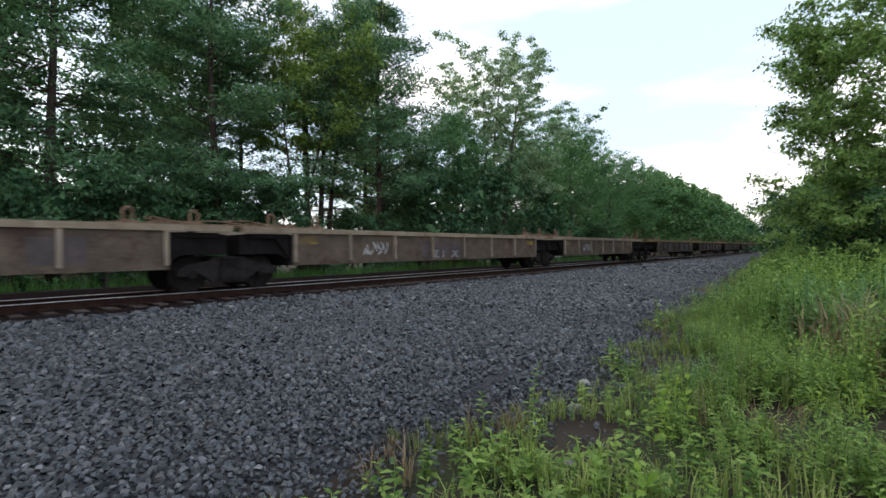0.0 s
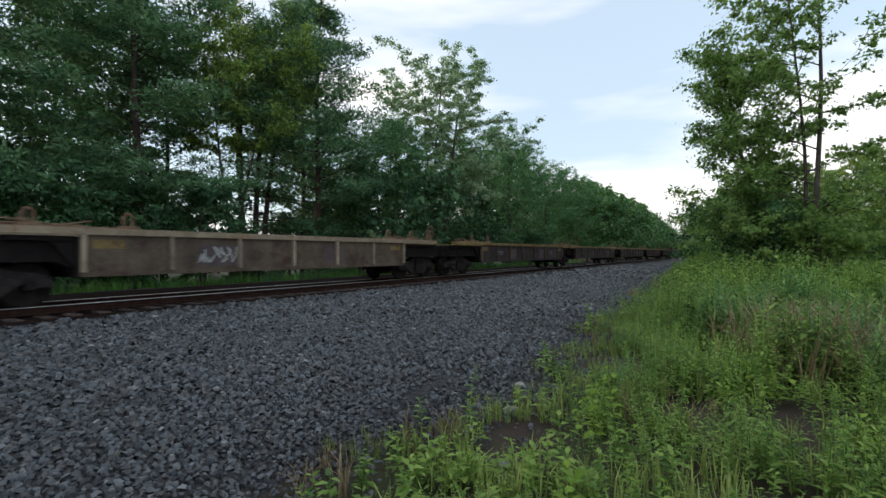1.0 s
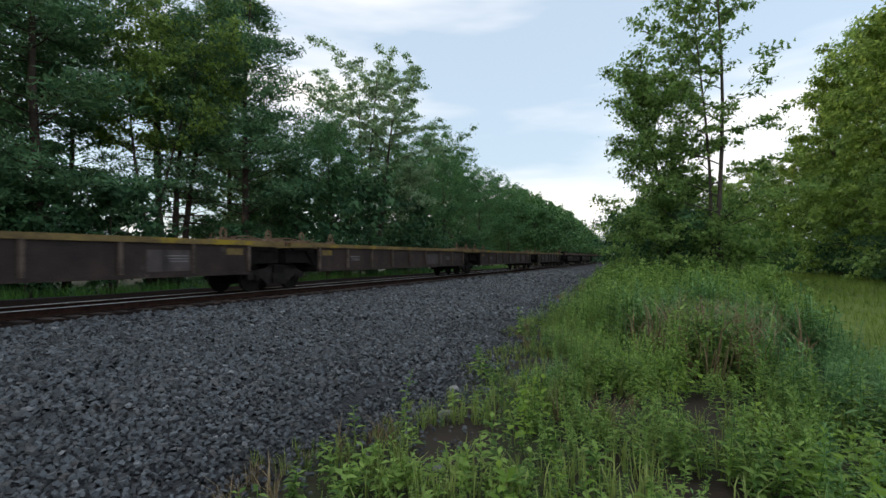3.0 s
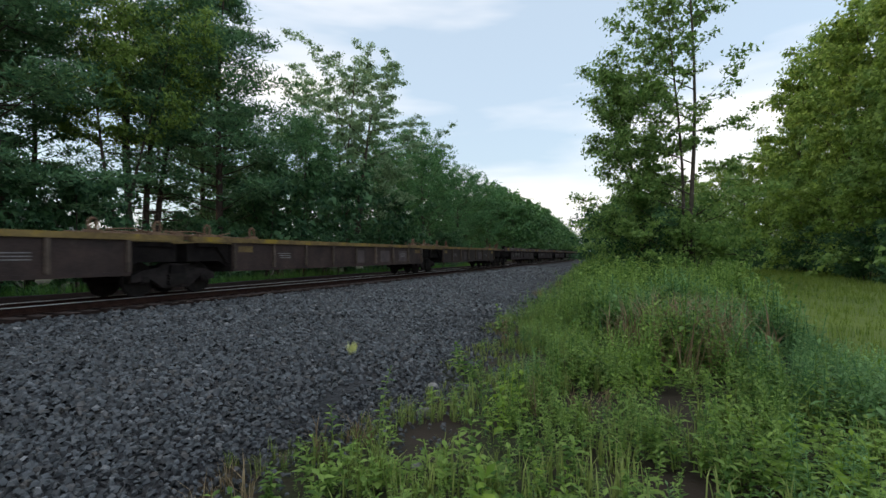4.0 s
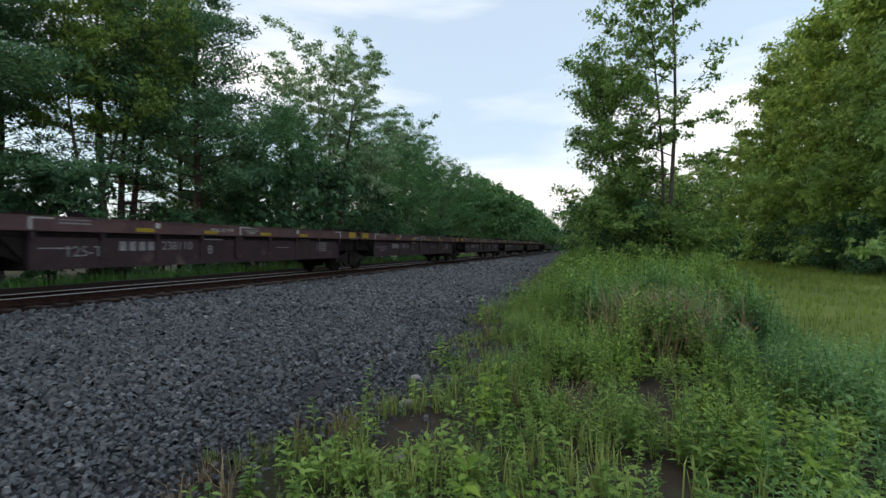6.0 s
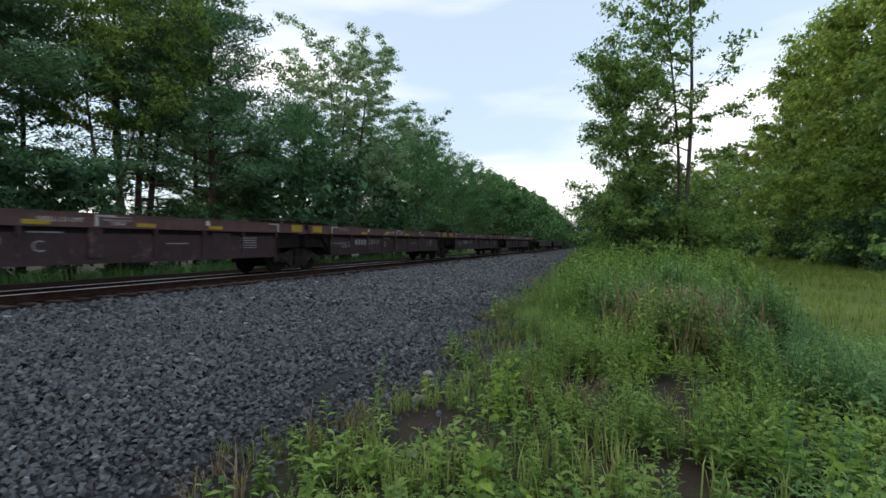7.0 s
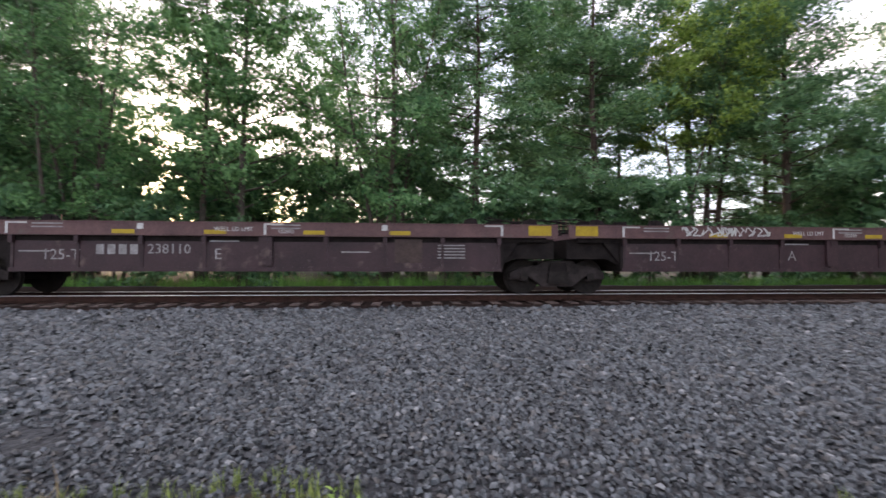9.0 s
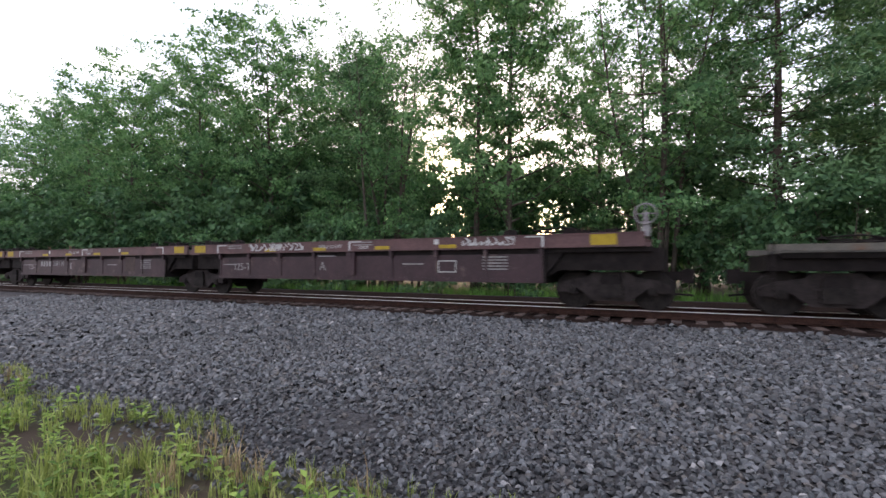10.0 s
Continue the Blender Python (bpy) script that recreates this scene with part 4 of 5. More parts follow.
TREES_LEFT += [("tree", MAPLE[j % 3], -15.5 - (j % 2), -27.0 - 7.0 * j, 0.92, 1.3 * j) for j in range(6)]
WORDS = {"pine": ("pine", "dark green white pine behind the track"), "poplar": ("poplar", "tall poplar with pale grey-green leaves"),
         "tree": ("deciduous_tree", "slender deciduous tree with a loose green crown")}
for kind, me, lat, y, sc, turn in TREES_LEFT:
    plant_tree(*WORDS[kind], me, track_x(y) + lat, y, sc, turn, "trees behind the track")
rnd = random.Random(20)
y = -66.0
while y < 56:
    for lat, hi in ((-7.2, 0.58), (-13.5, 0.78)):
        yy, k = y + rnd.uniform(-0.9, 0.9), rnd.choice((0, 0, 0, 2, 2))
        size = hi * rnd.uniform(0.75, 1.25) * (1.9 if y < -20 else 1.0)
        if 15.0 < yy < 21.0 and lat < -10:
            continue
        if 12.0 < yy < 16.5:
            size = 0.3
        if -20 < yy < 2 and lat < -10:
            size *= 1.4
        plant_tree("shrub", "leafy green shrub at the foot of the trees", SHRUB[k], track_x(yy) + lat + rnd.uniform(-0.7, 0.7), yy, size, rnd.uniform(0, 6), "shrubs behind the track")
    y += 4.2
for j, y in enumerate(range(-66, 40, 5)):
    if not 16 < y < 32:
        plant_tree("deciduous_tree", "low green tree behind the first row", FARTREE[j % 2], track_x(y) - 25 + rnd.uniform(-3, 3), y + rnd.uniform(-1.5, 1.5), rnd.uniform(0.4, 0.62) * (1.5 if y < -25 else 1.25 if y < 6 else 1.0), rnd.uniform(0, 6), "trees behind the track")
for lat, y, sc, k in ((-8.3, 11.9, 0.85, 2), (-8.8, 8.6, 0.8, 0), (-7.8, 22.3, 1.2, 0), (-7.4, 28.0, 1.3, 0), (-7.4, 36.0, 1.2, 2)):
    plant_tree("shrub", "tall green shrub before the pines", SHRUB[k], track_x(y) + lat, y, sc, y, "shrubs behind the track")
rnd = random.Random(21)
y = 53.0
while y < 330:
    for lat in (-9.5, -15.0):
        yy = y + rnd.uniform(-2, 2)
        me = MAPLE[rnd.randrange(3)] if y < 75 else FARTREE[rnd.randrange(2)]
        sc = (0.8 if y < 75 else 0.95) * rnd.uniform(0.85, 1.1)
        plant_tree("deciduous_tree", "green deciduous tree in the row beside the line", me, track_x(yy) + lat + rnd.uniform(-1, 1), yy, sc, rnd.uniform(0, 6), "row of trees along the line")
    y += 6.0 if y < 140 else 9.0

# trees on the near side
TWIN = leafy_tree(31, 18, 0.1, 2.9, 0.13, 46, 16000, 0.15, M_EDGE, 0.2, trunks=2, shape="column", side=math.pi)
VINED = leafy_tree(32, 11.5, 0.1, 2.6, 0.16, 42, 22000, 0.15, M_EDGE, 0.3, shape="column", lean=-1.6)
plant_tree("ash_tree", "slender twin-trunked ash with a sparse crown", TWIN, 2.1, 24.6, 1.0, 0.0)
plant_tree("vined_tree", "leaning tree overgrown with leafy vines", VINED, 0.4, 27.0, 1.0, 0.0)
for j, (x, y, sc, k) in enumerate([(2.2, 24.2, 0.55, 1), (0.8, 26.2, 0.65, 2), (3.0, 26.4, 0.55, 1), (-1.2, 33.0, 0.75, 1), (-2.4, 41, 0.85, 2), (-3.4, 50, 1.0, 0), (-3.0, 60, 1.1, 2), (-1, 52, 1.1, 1), (1.0, 40, 0.95, 2)]):
    plant_tree("shrub", "thick green shrub at the edge of the clearing", SHRUB[k], x, y, sc, 2.3 * j, "shrubs by the clearing")
rnd = random.Random(22)
for j, (x, y) in enumerate([(15.0, 27), (14.2, 32.5), (15.6, 37), (14.0, 42), (15.2, 47), (13.2, 51), (14.8, 56), (12.4, 60), (11.2, 66), (10, 72), (8.6, 79), (7, 87), (19.5, 30), (20, 37), (20, 45), (19, 53), (17, 61), (16, 70), (14, 80)]):
    plant_tree("deciduous_tree", "tall leafy tree at the edge of the woods", EDGETREE[j % 2], x, y, rnd.uniform(0.9, 1.02) * (1.0 if y < 48 else 0.95 if y < 58 else 0.68), rnd.uniform(0, 6), "edge of the woods")
for j in range(16):
    y = 26 + 2.6 * j
    plant_tree("shrub", "low green shrub under the woods", SHRUB[2 * (j % 2)], 12.7 + rnd.uniform(-0.7, 0.7) - max(0, y - 50) * 0.1, y, rnd.uniform(0.4, 0.62), rnd.uniform(0, 6), "shrubs under the woods")
y = 92.0
while y < 340:
    for dx in (9.0, 16.0):
        plant_tree("deciduous_tree", "green deciduous tree in the row beside the line", FARTREE[rnd.randrange(2)], track_x(y) + dx + 2 + rnd.uniform(-1, 1), y + rnd.uniform(-3, 3), rnd.uniform(0.75, 0.95), rnd.uniform(0, 6), "row of trees along the line")
    y += 10.0
for j, y in enumerate((68, 76, 84)):
    plant_tree("shrub", "thick green shrub beside the line", SHRUB[j], track_x(y) + 10.5, y, 1.1, j * 2.0, "shrubs by the clearing")


def far_woods():
    """The wooded skyline that closes the view down the line and behind the houses."""
    rng = np.random.default_rng(40)
    n = 9000
    a = np.radians(rng.uniform(-30, 190, n))
    d = rng.uniform(330, 420, n)
    c = np.stack([-np.sin(a) * d, np.cos(a) * d, np.zeros(n)], 1)
    tops = 9 + 3 * np.sin(a * 23) + 2 * np.sin(a * 61)
    c[:, 2] = rng.random(n) ** 0.8 * tops
    V, F = leaf_quads(c, rng.uniform(2, 5, n), rng, 0.1, 0.9)
    thing("far_woods", "distant line of green woods on the horizon", "woods", kind="stuff", me=fast_mesh("far_woods", V, F, M_WOOD))


far_woods()


# ---- houses behind the trees ----
def house(x, y, turn, wide, deep, tall):
    m = pose(x, y, float(ground_z(x, y)) - 0.05, 0, 0, turn)
    h = thing("house", "pale sided house with grey roof behind the trees", "house", m, "houses behind the trees")
    w, d = wide / 2, deep / 2
    part("wall", Build().box(-d, d, -w, w, 0, tall).prism([(-w, tall), (w, tall), (0, tall + w * 0.55)], -d + 0.01, d - 0.01).mesh("wall", M_SIDING), h)
    for s in (1, -1):
        part("roof", Build().prism([(0, tall + w * 0.55 + 0.18), (0, tall + w * 0.55 + 0.02), (s * (w + 0.5), tall - 0.26), (s * (w + 0.5), tall - 0.1)], -d - 0.4, d + 0.4).mesh("roof", M_ROOF), h)
    for k in range(3):
        yy = -w + wide * (k + 0.5) / 3
        win = part("window", Build().box(0, 0.03, -0.45, 0.45, -0.65, 0.65).mesh("window", M_GLASS), h, pose(d + 0.005, yy, tall * 0.55))
        part("frame", Build().box(0, 0.05, -0.53, -0.45, -0.73, 0.73).box(0, 0.05, 0.45, 0.53, -0.73, 0.73).box(0, 0.05, -0.45, 0.45, 0.65, 0.73).box(0, 0.05, -0.45, 0.45, -0.73, -0.65).mesh("frame", M_WHITE), win)


house(-46, 7.0, 4, 9, 8, 3.4)
house(-52, 24.0, -6, 10, 8, 3.2)
house(-48, -8.0, 0, 9, 8, 3.0)


# ---- weeds and grass ----
def weed(seed, height, leaves, leaf, wide=0.24, fold=False):
    """A weed: a thin stem with leaves in turns up it, folded along the rib where they are seen near. Corners and faces."""
    rng = np.random.default_rng(seed)
    lean = rng.normal(size=2) * 0.12 * height
    V, F = [], []
    for i in range(3):
        f0, f1 = i / 3, (i + 1) / 3
        p0, p1 = np.array([*(lean * f0 ** 1.5), height * f0]), np.array([*(lean * f1 ** 1.5), height * f1])
        o = len(V)
        V += [p0 - [0.004, 0, 0], p0 + [0.004, 0, 0], p1 + [0.003, 0, 0], p1 - [0.003, 0, 0]]
        F.append((o, o + 1, o + 2, o + 3))
    for k in range(leaves):
        f = 0.12 + 0.88 * (k + rng.random()) / leaves
        p = np.array([*(lean * f ** 1.5), height * f])
        a = 2.4 * k + rng.uniform(-0.4, 0.4)
        el = rng.uniform(-0.1, 0.7) + 0.5 * (f > 0.9)
        d = np.array([math.cos(a) * math.cos(el), math.sin(a) * math.cos(el), math.sin(el)])
        s = np.array([-math.sin(a), math.cos(a), 0.0])
        L = leaf * rng.uniform(0.6, 1.2) * (1.15 - 0.5 * f)
        o = len(V)
        tip, rib = p + d * L - [0, 0, L * 0.25], p + d * L * 0.5 - [0, 0, L * 0.06]
        V += [p, p + d * L * 0.45 + s * L * wide, tip, p + d * L * 0.45 - s * L * wide] + ([rib] if fold else [])
        F += [(o, o + 1, o + 2, o + 4), (o, o + 4, o + 2, o + 3)] if fold else [(o, o + 1, o + 2, o + 3)]
    return np.array(V), np.array(F)


def tuft(seed, height, blades, droop=0.5, plain=False):
    rng = np.random.default_rng(seed)
    V, F = [], []
    for k in range(blades):
        a, h = rng.uniform(0, 6.28), height * rng.uniform(0.5, 1.1)
        out = np.array([math.cos(a), math.sin(a), 0]) * h * droop * rng.uniform(0.3, 1)
        w = np.array([-math.sin(a), math.cos(a), 0]) * 0.006
        p = np.array([*(rng.normal(size=2) * 0.03), 0])
        q = p + out * 0.35 + [0, 0, h * 0.65]
        e = p + out + [0, 0, h * rng.uniform(0.75, 1)]
        o = len(V)
        if plain:
            V += [p - w, p + w, e + w * 0.2, e - w * 0.2]
            F.append((o, o + 1, o + 2, o + 3))
            continue
        V += [p - w, p + w, q + w * 0.8, q - w * 0.8, q - w * 0.8, q + w * 0.8, e + w * 0.1, e - w * 0.1]
        F += [(o, o + 1, o + 2, o + 3), (o + 4, o + 5, o + 6, o + 7)]
    return np.array(V), np.array(F)


def scatter(templates, places, scales, seed, tilt=0.0):
    """Copies of small shapes, each turned about the upright (or any way, with tilt), gathered into arrays."""
    rng = np.random.default_rng(seed)
    which = rng.integers(0, len(templates), len(places))
    Vs, Fs, o = [], [], 0
    for k, (tv, tf) in enumerate(templates):
        idx = np.where(which == k)[0]
        if not len(idx):
            continue
        n = len(idx)
        if tilt:
            q = rng.normal(size=(n, 4)) * np.array([1, tilt, tilt, 1])
            q /= np.linalg.norm(q, axis=1, keepdims=True)
            w, x, y, z = q.T
            R = np.stack([1 - 2 * (y * y + z * z), 2 * (x * y - w * z), 2 * (x * z + w * y), 2 * (x * y + w * z), 1 - 2 * (x * x + z * z), 2 * (y * z - w * x),
                          2 * (x * z - w * y), 2 * (y * z + w * x), 1 - 2 * (x * x + y * y)], 1).reshape(n, 3, 3)
        else:
            a = rng.uniform(0, 6.28, n)
            R = np.zeros((n, 3, 3))
            R[:, 0, 0], R[:, 0, 1], R[:, 1, 0], R[:, 1, 1], R[:, 2, 2] = np.cos(a), -np.sin(a), np.sin(a), np.cos(a), 1
        P = np.einsum("nij,vj->nvi", R, tv) * scales[idx][:, None, None] + places[idx][:, None]
        Vs.append(P.reshape(-1, 3))
        Fs.append((tf[None] + (np.arange(n) * len(tv))[:, None, None] + o).reshape(-1, tf.shape[1]))
        o += n * len(tv)
    return np.concatenate(Vs), np.concatenate(Fs)


def lumps(x, y, k=1.0, s=0.0):
    """A slow unevenness from 0 to 1, by which plants stand in drifts."""
    return 0.5 + 0.25 * (np.sin(1.3 * k * x + 0.7 * k * y + s) + np.sin(0.8 * k * y - 1.1 * k * x + 2 * s))


def on_ground(x, y, dz=0.0):
    return np.stack([x, y, ground_z(x, y) + dz], 1)


def weeds():
    rng = np.random.default_rng(50)
    tall = [weed(s, 0.6, 29, 0.105, 0.17, True) for s in range(6)]
    low = [weed(s + 10, 0.36, 20, 0.085, 0.2, True) for s in range(5)]
    plume = [weed(s + 15, 0.5, 27, 0.1, 0.14, True) for s in range(5)]
    big = [weed(s + 20, 0.34, 12, 0.13, 0.28, True) for s in range(3)]
    tufts = [tuft(s, 0.36, 10) for s in range(4)]

    def soil(x, y):
        """Nearly bare patches of soil among the weeds, from 0 to 1."""
        out = 0.0
        for px, py, rx, ry in ((0.45, 5.1, 0.45, 0.7), (-1.75, 6.6, 0.4, 0.7), (0.0, 3.4, 0.3, 0.4)):
            out = np.maximum(out, np.exp(-((x - px) / rx) ** 2 - ((y - py) / ry) ** 2))
        return out

    def right_edge(y):
        """Where the tall weeds end and the clearing begins."""
        return np.interp(y, [-11, 0, 5, 9.6, 29, 60], [1.0, 2.6, 2.5, 2.3, 3.6, 2.6])

    # leafy weeds by the camera and along the gravel
    n = 13000
    y = np.r_[rng.uniform(-11, 0, 1800), rng.uniform(0, 14, 6900), rng.uniform(14, 62, 4300)]
    e = edge_x(y)
    x = e + 0.2 + rng.random(n) * (np.interp(y, [-11, 0, 5, 9, 23, 60], [3.0, 4.8, 6.2, 5.6, 7.2, 9.5]))
    deep, past = x - e, np.clip(x - right_edge(y), 0, 9)
    keep = (np.hypot(x, y) > 1.35) & (rng.random(n) < np.clip(0.35 + deep * 0.9, 0, 1)) & ((x > -1.2) | (y > -1)) & (rng.random(n) > 1.15 * soil(x, y))
    keep &= (lumps(x, y, 2.6, 3) > 0.22) & ((past < 0.25) | (y < 7.5)) & (past < 2.6)
    x, y, deep, past = x[keep], y[keep], deep[keep], past[keep]
    mound = lumps(x, y, 2.0, 2)
    sc = np.interp(y, [0, 3, 6, 10, 16, 30], [0.4, 0.62, 1.05, 1.5, 1.8, 2.0]) * np.interp(deep, [0, 0.6, 1.6, 2.4], [0.28, 0.42, 0.9, 1.05]) * np.interp(past, [0, 0.4, 1.5], [1.0, 0.6, 0.42])
    sc *= (0.55 + 0.75 * mound) * rng.uniform(0.7, 1.15, len(x)) * (1 - 0.55 * soil(x, y))
    sc = np.minimum(sc, np.interp(np.hypot(x, y), [1.5, 3.5, 6], [0.5, 0.85, 3.0]))
    other = lumps(x, y, 0.9, 7) + 0.3 * np.clip(x - 0.2, 0, 2) * (y < 9) + rng.uniform(-0.2, 0.2, len(x)) > 0.68
    far = y > 14
    coarse = [weed(s + 5, 0.6, 14, 0.13) for s in range(4)]
    V, F = scatter(coarse, on_ground(x, y)[far], sc[far], 58)
    thing("far_weeds", "green weeds along the gravel farther down the line", "weeds", kind="stuff", me=fast_mesh("far_weeds", V, F, M_WEED))
    x, y, sc, other = x[~far], y[~far], sc[~far], other[~far]
    V, F = scatter(tall + low, on_ground(x, y)[~other], sc[~other], 51)
    thing("weeds", "thick leafy green weeds between gravel and clearing", "weeds", kind="stuff", me=fast_mesh("weeds", V, F, M_WEED))
    V, F = scatter(plume + low, on_ground(x, y)[other], sc[other] * 1.1, 57)
    thing("plume_weeds", "feathery grey-green weeds among the others", "weeds", kind="stuff", me=fast_mesh("plume_weeds", V, F, M_PLUME))
    n = 3800
    cy = np.r_[rng.uniform(-10, 13, 2800), rng.uniform(0.5, 6.5, 1000)]
    cx = edge_x(cy) + 0.1 + rng.random(n) ** 0.8 * np.interp(cy, [-10, 0, 5, 13], [3.0, 4.6, 5.8, 5.0])
    keep = ((lumps(cx, cy, 2.6, 3) > 0.2) | (cx > 0.6)) & (np.hypot(cx, cy) > 0.8) & (rng.random(n) < np.clip(0.5 + (cx - edge_x(cy)) * 0.7, 0, 1)) & (rng.random(n) > 1.1 * soil(cx, cy))
    cx, cy = cx[keep], cy[keep]
    V, F = scatter([weed(s + 70, 0.16, 11, 0.085) for s in range(4)], on_ground(cx, cy), rng.uniform(0.7, 1.5, len(cx)), 59)
    thing("ground_cover", "low leafy plants covering the soil between weeds", "weeds", kind="stuff", me=fast_mesh("ground_cover", V, F, M_WEED))
    # brighter broad-leaved seedlings
    n = 620
    y, x = rng.uniform(0.5, 9, n), rng.uniform(-1.2, 3.0, n)
    keep = (lumps(x, y, 2.1, 5) > 0.62) & (np.hypot(x, y) > 1.6)
    x, y = x[keep], y[keep]
    V, F = scatter(big, on_ground(x, y), rng.uniform(0.55, 1.15, len(x)), 52)
    thing("seedlings", "bright yellow-green broad-leaved seedlings among weeds", "weeds", kind="stuff", me=fast_mesh("seedlings", V, F, M_WEEDY))
    # grass by the gravel's edge and all through the weeds
    n = 8000
    y = np.r_[rng.uniform(-14, 12, 6600), rng.uniform(12, 50, 1400)]
    e = edge_x(y)
    x = e - 0.15 + rng.random(n) ** 1.2 * np.interp(y, [-14, 0, 12, 50], [3.6, 4.2, 5.5, 5.0])
    keep = ((lumps(x, y, 2.6, 3) > 0.25) | (x > 0.6)) & (lumps(x, y, 2.3, 1) + 0.5 * rng.random(n) > 0.55) & (np.hypot(x, y) > 0.9) & (rng.random(n) < np.clip(1.3 - 0.32 * (x - e), 0.12, 1))
    x, y = x[keep], y[keep]
    V, F = scatter(tufts, on_ground(x, y), rng.uniform(0.35, 0.95, len(x)) * np.clip(0.5 + 0.6 * (x - edge_x(y)), 0.5, 1.1), 53)
    thing("grass", "loose green grass along the edge of the gravel", "grass", kind="stuff", me=fast_mesh("grass", V, F, M_GRASS))
    # dry stalks
    n = 900
    y = rng.uniform(-9, 30, n)
    x = edge_x(y) + 0.1 + 3.2 * rng.random(n) ** 1.6
    keep = (lumps(x, y, 1.5, 3.3) > 0.66) & (np.hypot(x, y) > 1.4)
    x, y = np.r_[x[keep], rng.normal(0.75, 0.4, 90)], np.r_[y[keep], rng.normal(8.6, 0.8, 90)]
    sc = np.r_[rng.uniform(0.3, 0.75, keep.sum()), rng.uniform(1.2, 2.0, 90)]
    V, F = scatter([tuft(s + 30, 0.5, 14, 0.7) for s in range(3)], on_ground(x, y), sc, 54)
    thing("dry_grass", "pale dry grass stalks among the weeds", "grass", kind="stuff", me=fast_mesh("dry_grass", V, F, M_DRY))
    # the clearing
    n = 9000
    y = 3 + 52 * rng.random(n) ** 1.6
    x = right_edge(y) + 0.1 + rng.random(n) * (14.5 - right_edge(y))
    V, F = scatter([tuft(s + 40, 0.26, 8, 0.5, True) for s in range(4)], on_ground(x, y), rng.uniform(0.6, 1.25, n) * np.interp(y, [3, 20, 55], [1.0, 1.0, 1.6]), 55)
    thing("clearing_grass", "short yellow-green grass of the clearing", "grass", kind="stuff", me=fast_mesh("clearing_grass", V, F, M_CLEAR))
    # the strip of bright grass behind the track
    n = 5000
    y = rng.uniform(-40, 65, n)
    lat = rng.uniform(-10.5, -5.7, n)
    x = np.array([track_x(v) for v in y]) + lat
    V, F = scatter([tuft(s + 50, 0.5, 10, 0.5, True) for s in range(3)], on_ground(x, y), rng.uniform(0.6, 1.4, n), 56)
    thing("verge_grass", "bright green grass on the far side of the track", "grass", kind="stuff", me=fast_mesh("verge_grass", V, F, M_VERGE))


weeds()


def plant(x, y, height, leaves, leaf, seed, mat, label):
    V, F = weed(seed, height, leaves, leaf)
    thing("weed_plant", label, "plant", pose(x, y, float(ground_z(x, y)) - 0.01), "single plants by the gravel", me=fast_mesh("weed_plant", V, F, mat))


for x, y, h, n, lf, s, mat in ((-2.0, 5.7, 0.42, 30, 0.15, 61, M_WEED), (-1.8, 5.4, 0.45, 18, 0.12, 62, M_WEED), (-2.25, 4.2, 0.4, 14, 0.1, 63, M_WEED), (-2.2, 3.3, 0.3, 14, 0.1, 64, M_WEED), (-2.3, 8.6, 0.6, 30, 0.16, 65, M_WEED)):
    plant(x, y, h, n, lf, s, mat, "small leafy green plant beside the gravel")
plant(1.45, 0.95, 0.62, 13, 0.26, 66, M_WEED, "broad-leaved milkweed plant among low weeds")


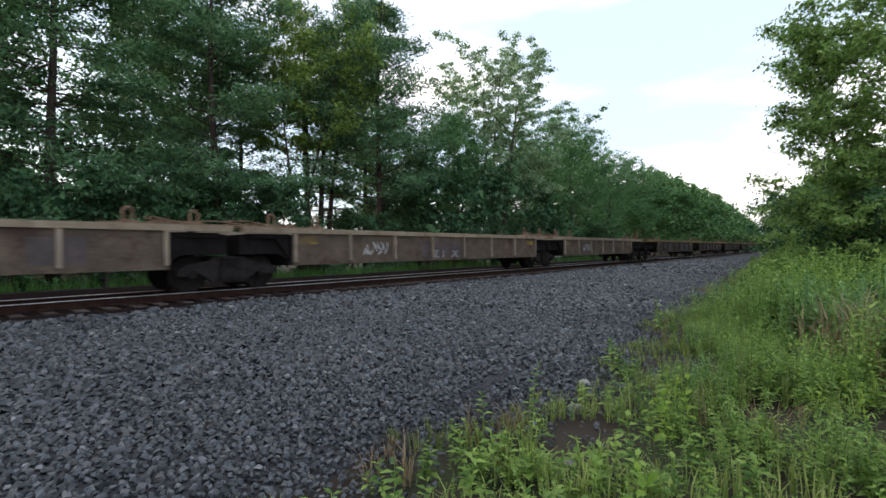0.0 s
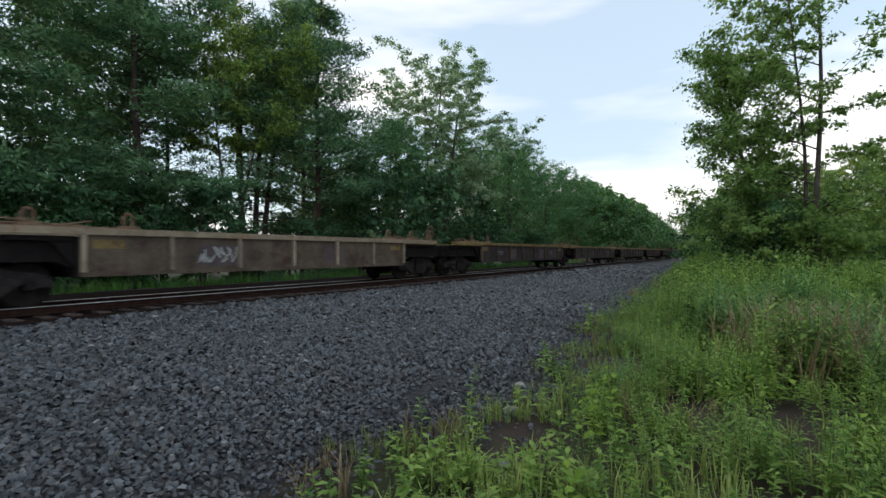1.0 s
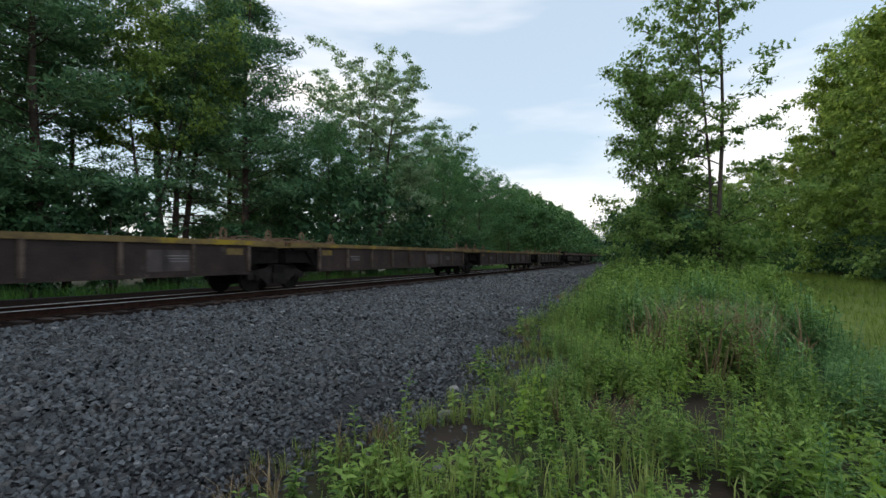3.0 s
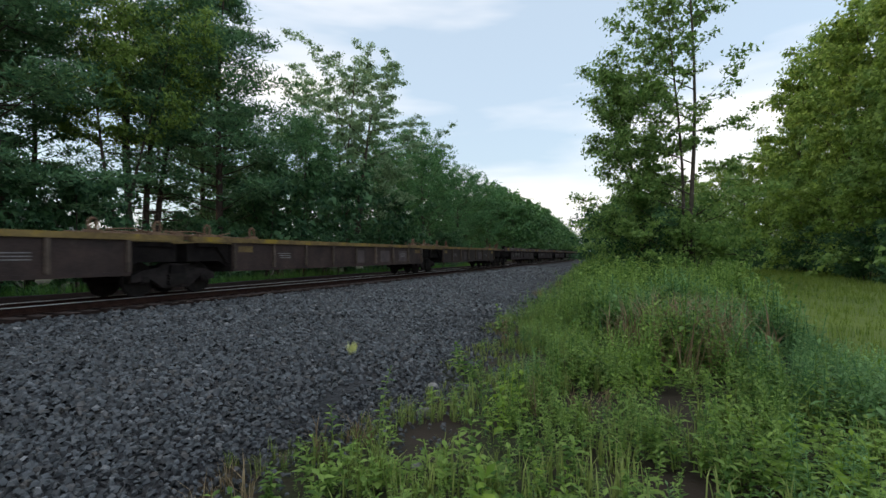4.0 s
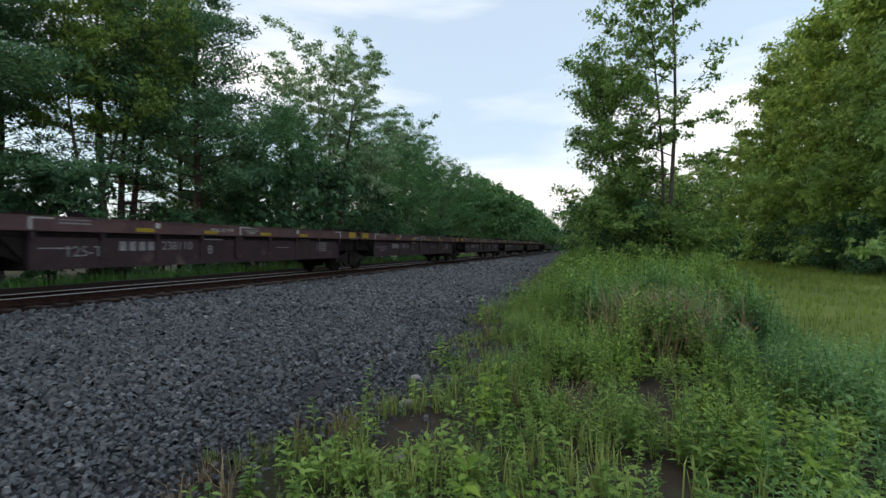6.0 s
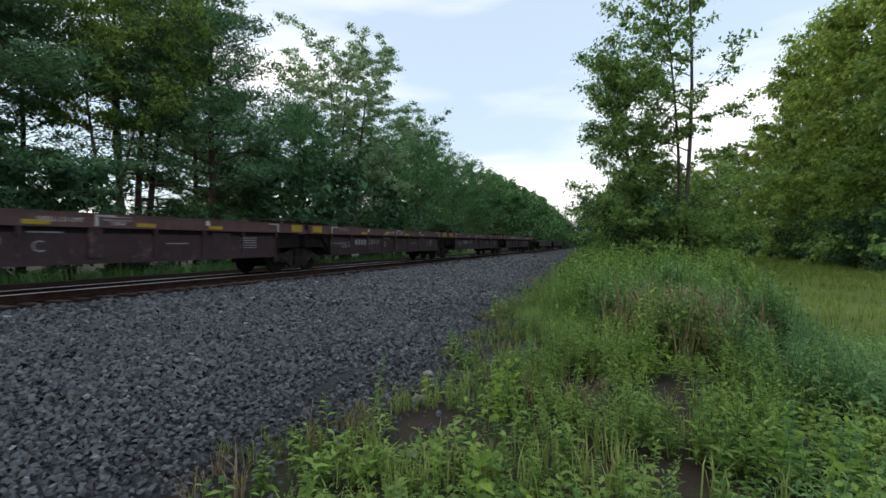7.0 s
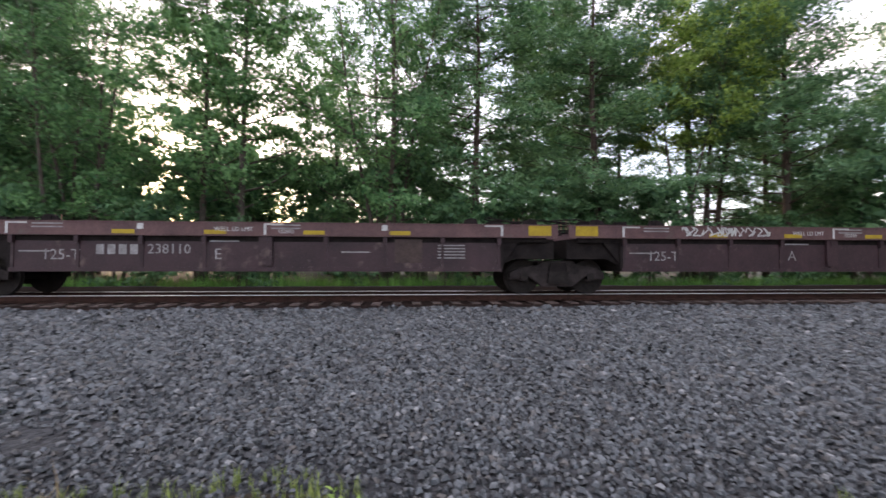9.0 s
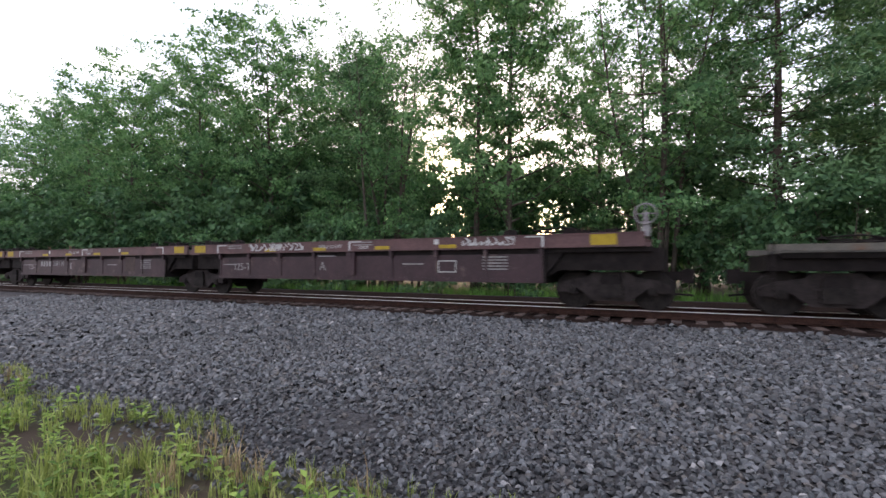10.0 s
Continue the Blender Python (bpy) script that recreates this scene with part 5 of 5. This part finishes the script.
# ---- loose stones ----
def loose_stones():
    rng = np.random.default_rng(70)
    faces = np.array([[4, 5, 6, 7], [0, 1, 5, 4], [1, 2, 6, 5], [2, 3, 7, 6], [3, 0, 4, 7]])
    kinds = []
    for k in range(14):
        a = np.radians([45, 135, 225, 315]) + rng.uniform(-0.4, 0.4, 4)
        ring = np.stack([np.cos(a), 0.78 * np.sin(a)], 1) * rng.uniform(0.85, 1.35, (4, 1))
        cap = ring * rng.uniform(0.35, 0.8, (4, 1)) + rng.normal(size=(1, 2)) * 0.12
        kinds.append((np.r_[np.c_[ring, rng.uniform(-0.5, 0.1, 4)], np.c_[cap, rng.uniform(0.35, 0.72, 4)]], faces))
    xs, ys, ss = [], [], []
    for near, far, step in ((0, 5.5, 0.056), (5.5, 11, 0.074), (11, 28, 0.115), (28, 56, 0.2)):
        gy, gx = np.meshgrid(np.arange(max(-far, -26), far, step), np.arange(-16 if far < 30 else -22, -1.2, step))
        gx, gy = (gx + rng.uniform(-0.42, 0.42, gx.shape) * step).ravel(), (gy + rng.uniform(-0.42, 0.42, gy.shape) * step).ravel()
        r = np.hypot(gx, gy)
        ok = (r >= near) & (r < far)
        xs.append(gx[ok]), ys.append(gy[ok]), ss.append(np.full(ok.sum(), step))
    x, y, step = np.concatenate(xs), np.concatenate(ys), np.concatenate(ss)
    e = edge_x(y)
    t = TRACK_X - BEND * np.maximum(0.0, y - BEND_FROM) ** 2 + 1.85 + 0.12 * np.sin(5 * y)
    ok = (x > t) & (x < e + 0.2 + 0.9 * rng.random(len(x)) ** 3)
    x, y, step, e = x[ok], y[ok], step[ok], e[ok]
    bare = 0.0
    for px, py, rx, ry in ((-2.85, 4.3, 0.2, 1.0), (-3.9, -3.0, 0.45, 0.6)):  # dark soil shows between the stones
        bare = np.maximum(bare, 0.9 * np.exp(-((x - px + 0.1 * (y - py)) / rx) ** 2 - ((y - py) / ry) ** 2))
    keep = rng.random(len(y)) > bare
    x, y, step, e = x[keep], y[keep], step[keep], e[keep]
    size = step * rng.uniform(0.42, 0.8, len(x)) * np.interp(x - e, [-3, -0.8, 0], [1.0, 0.9, 0.65])
    V, F = scatter(kinds, on_ground(x, y, 0.012) + np.stack([0 * x, 0 * x, size * 0.1 + rng.uniform(0, 0.012, len(x))], 1), size, 71, 0.2)
    thing("ballast_stones", "loose crushed grey stones covering the bed", "gravel", kind="stuff", me=fast_mesh("ballast_stones", V, F, M_STONE))


loose_stones()


# ---- single rocks by the gravel's edge ----
M_ROCK = surface("pale_rock", (0.16, 0.15, 0.135), (0.38, 0.36, 0.33), 9, 0.85, 0.6, fine=50, vary=0.2)


def rock(x, y, size, seed):
    r, bm = random.Random(seed), bmesh.new()
    bmesh.ops.create_icosphere(bm, subdivisions=2, radius=size)
    axes = [(Vector((r.gauss(0, 1), r.gauss(0, 1), r.gauss(0, 1))).normalized(), r.uniform(0.55, 0.85) * size) for _ in range(9)]
    for v in bm.verts:
        for d, far in axes:
            k = v.co.dot(d) - far
            if k > 0:
                v.co -= d * k
        v.co.z *= 0.62
    me = bpy.data.meshes.new("rock")
    bm.to_mesh(me)
    bm.free()
    me.materials.append(M_ROCK)
    thing("rock", "pale angular rock lying at the gravel's edge", "rock", pose(x, y, float(ground_z(x, y)) + size * 0.2, 0, 0, 50 * seed), "rocks by the gravel", me=me)


for j, (x, y, size) in enumerate(((-1.75, 4.15, 0.09), (-1.55, 4.4, 0.06), (-2.05, 5.0, 0.07), (-1.3, 3.1, 0.05), (-2.3, 6.6, 0.08))):
    rock(x, y, size, j + 1)


# ---- a moth that flies past ----
M_MOTH = surface("moth_wing", (0.6, 0.6, 0.2), (0.8, 0.8, 0.32), 40, 0.8, 0.05, fine=200)
MOTH = thing("moth", "small pale yellow moth fluttering down past the weeds", "moth")
part("body", Build().tube([(0, -0.011, 0), (0, -0.002, 0.001), (0, 0.007, 0.001), (0, 0.012, 0)], [0.0012, 0.0028, 0.0028, 0.001], 6).mesh("body", M_MOTH), MOTH)
for sgn in (1, -1):
    w = Build().add([(1.5 * sgn * x, 1.5 * y, 1.2 * z + dz) for dz in (0, 0.0006) for x, y, z in ((0.002, -0.006, 0), (0.002, 0.006, 0), (0.016, 0.012, 0.012), (0.021, 0.004, 0.016), (0.013, -0.009, 0.009))],
                    [(0, 1, 2, 3, 4), (9, 8, 7, 6, 5)] + [(i, i + 5, (i + 1) % 5 + 5, (i + 1) % 5) for i in range(5)])
    part("wing", w.mesh("wing", M_MOTH), MOTH)


# ---- movement ----
SPEED = 20.4
ROWS = [(float(i), 0.0) for i in range(9)] + [(8.5, 0.07), (9.0, 0.25), (9.5, 0.5), (10.0, 0.75)]  # the train gathers a little speed at the end


def motions():
    for unit, s in TRAIN:
        rows = []
        for t, gain in ROWS:
            y = s - SPEED * t - gain
            rows.append((t, pose(track_x(y), y, RAIL_Z - CANT / 2, 0, CANT_TURN, track_turn(y))))
        walk(unit, rows)
    walk(MOTH, [(t, pose(x, y, z, rx, ry, rz)) for t, x, y, z, rx, ry, rz in (
        (0.0, 1.5, 2.9, 5.2, 0, 0, 40), (1.0, 1.2, 2.7, 4.9, 10, 20, 70), (2.0, 1.4, 2.5, 4.6, -10, -20, 110), (2.7, 1.0, 2.3, 4.1, 0, 20, 150),
        (3.2, 0.4, 1.9, 3.1, 10, -15, 140), (3.6, -0.3, 1.58, 2.05, -10, 20, 150), (3.8, -0.53, 1.47, 1.67, 20, 30, 150), (3.9, -0.63, 1.42, 1.53, 40, -10, 145), (4.0, -0.68, 1.35, 1.24, 60, 10, 150),
        (4.1, -0.73, 1.14, 0.85, 30, 20, 160), (4.3, -0.78, 0.95, 0.3, 10, 10, 170), (4.5, -0.8, 0.9, 0.06, 0, 0, 175), (10.0, -0.8, 0.9, 0.06, 0, 0, 175))])
    # wheels roll without slipping; all leading and all trailing wheelsets share one action each
    first = {}
    for wheelset, y in WHEELSETS:
        if y not in first:
            walk(wheelset, [(i / FPS, pose(0, y, 0.475, math.degrees(SPEED / 0.475) * i / FPS, 0, 0)) for i in range(10 * FPS + 1)])
            first[y] = wheelset.animation_data.action
        else:
            wheelset.rotation_mode = "QUATERNION"
            keys = wheelset.animation_data_create()
            keys.action = first[y]
            keys.action_slot = first[y].slots[0]


motions()
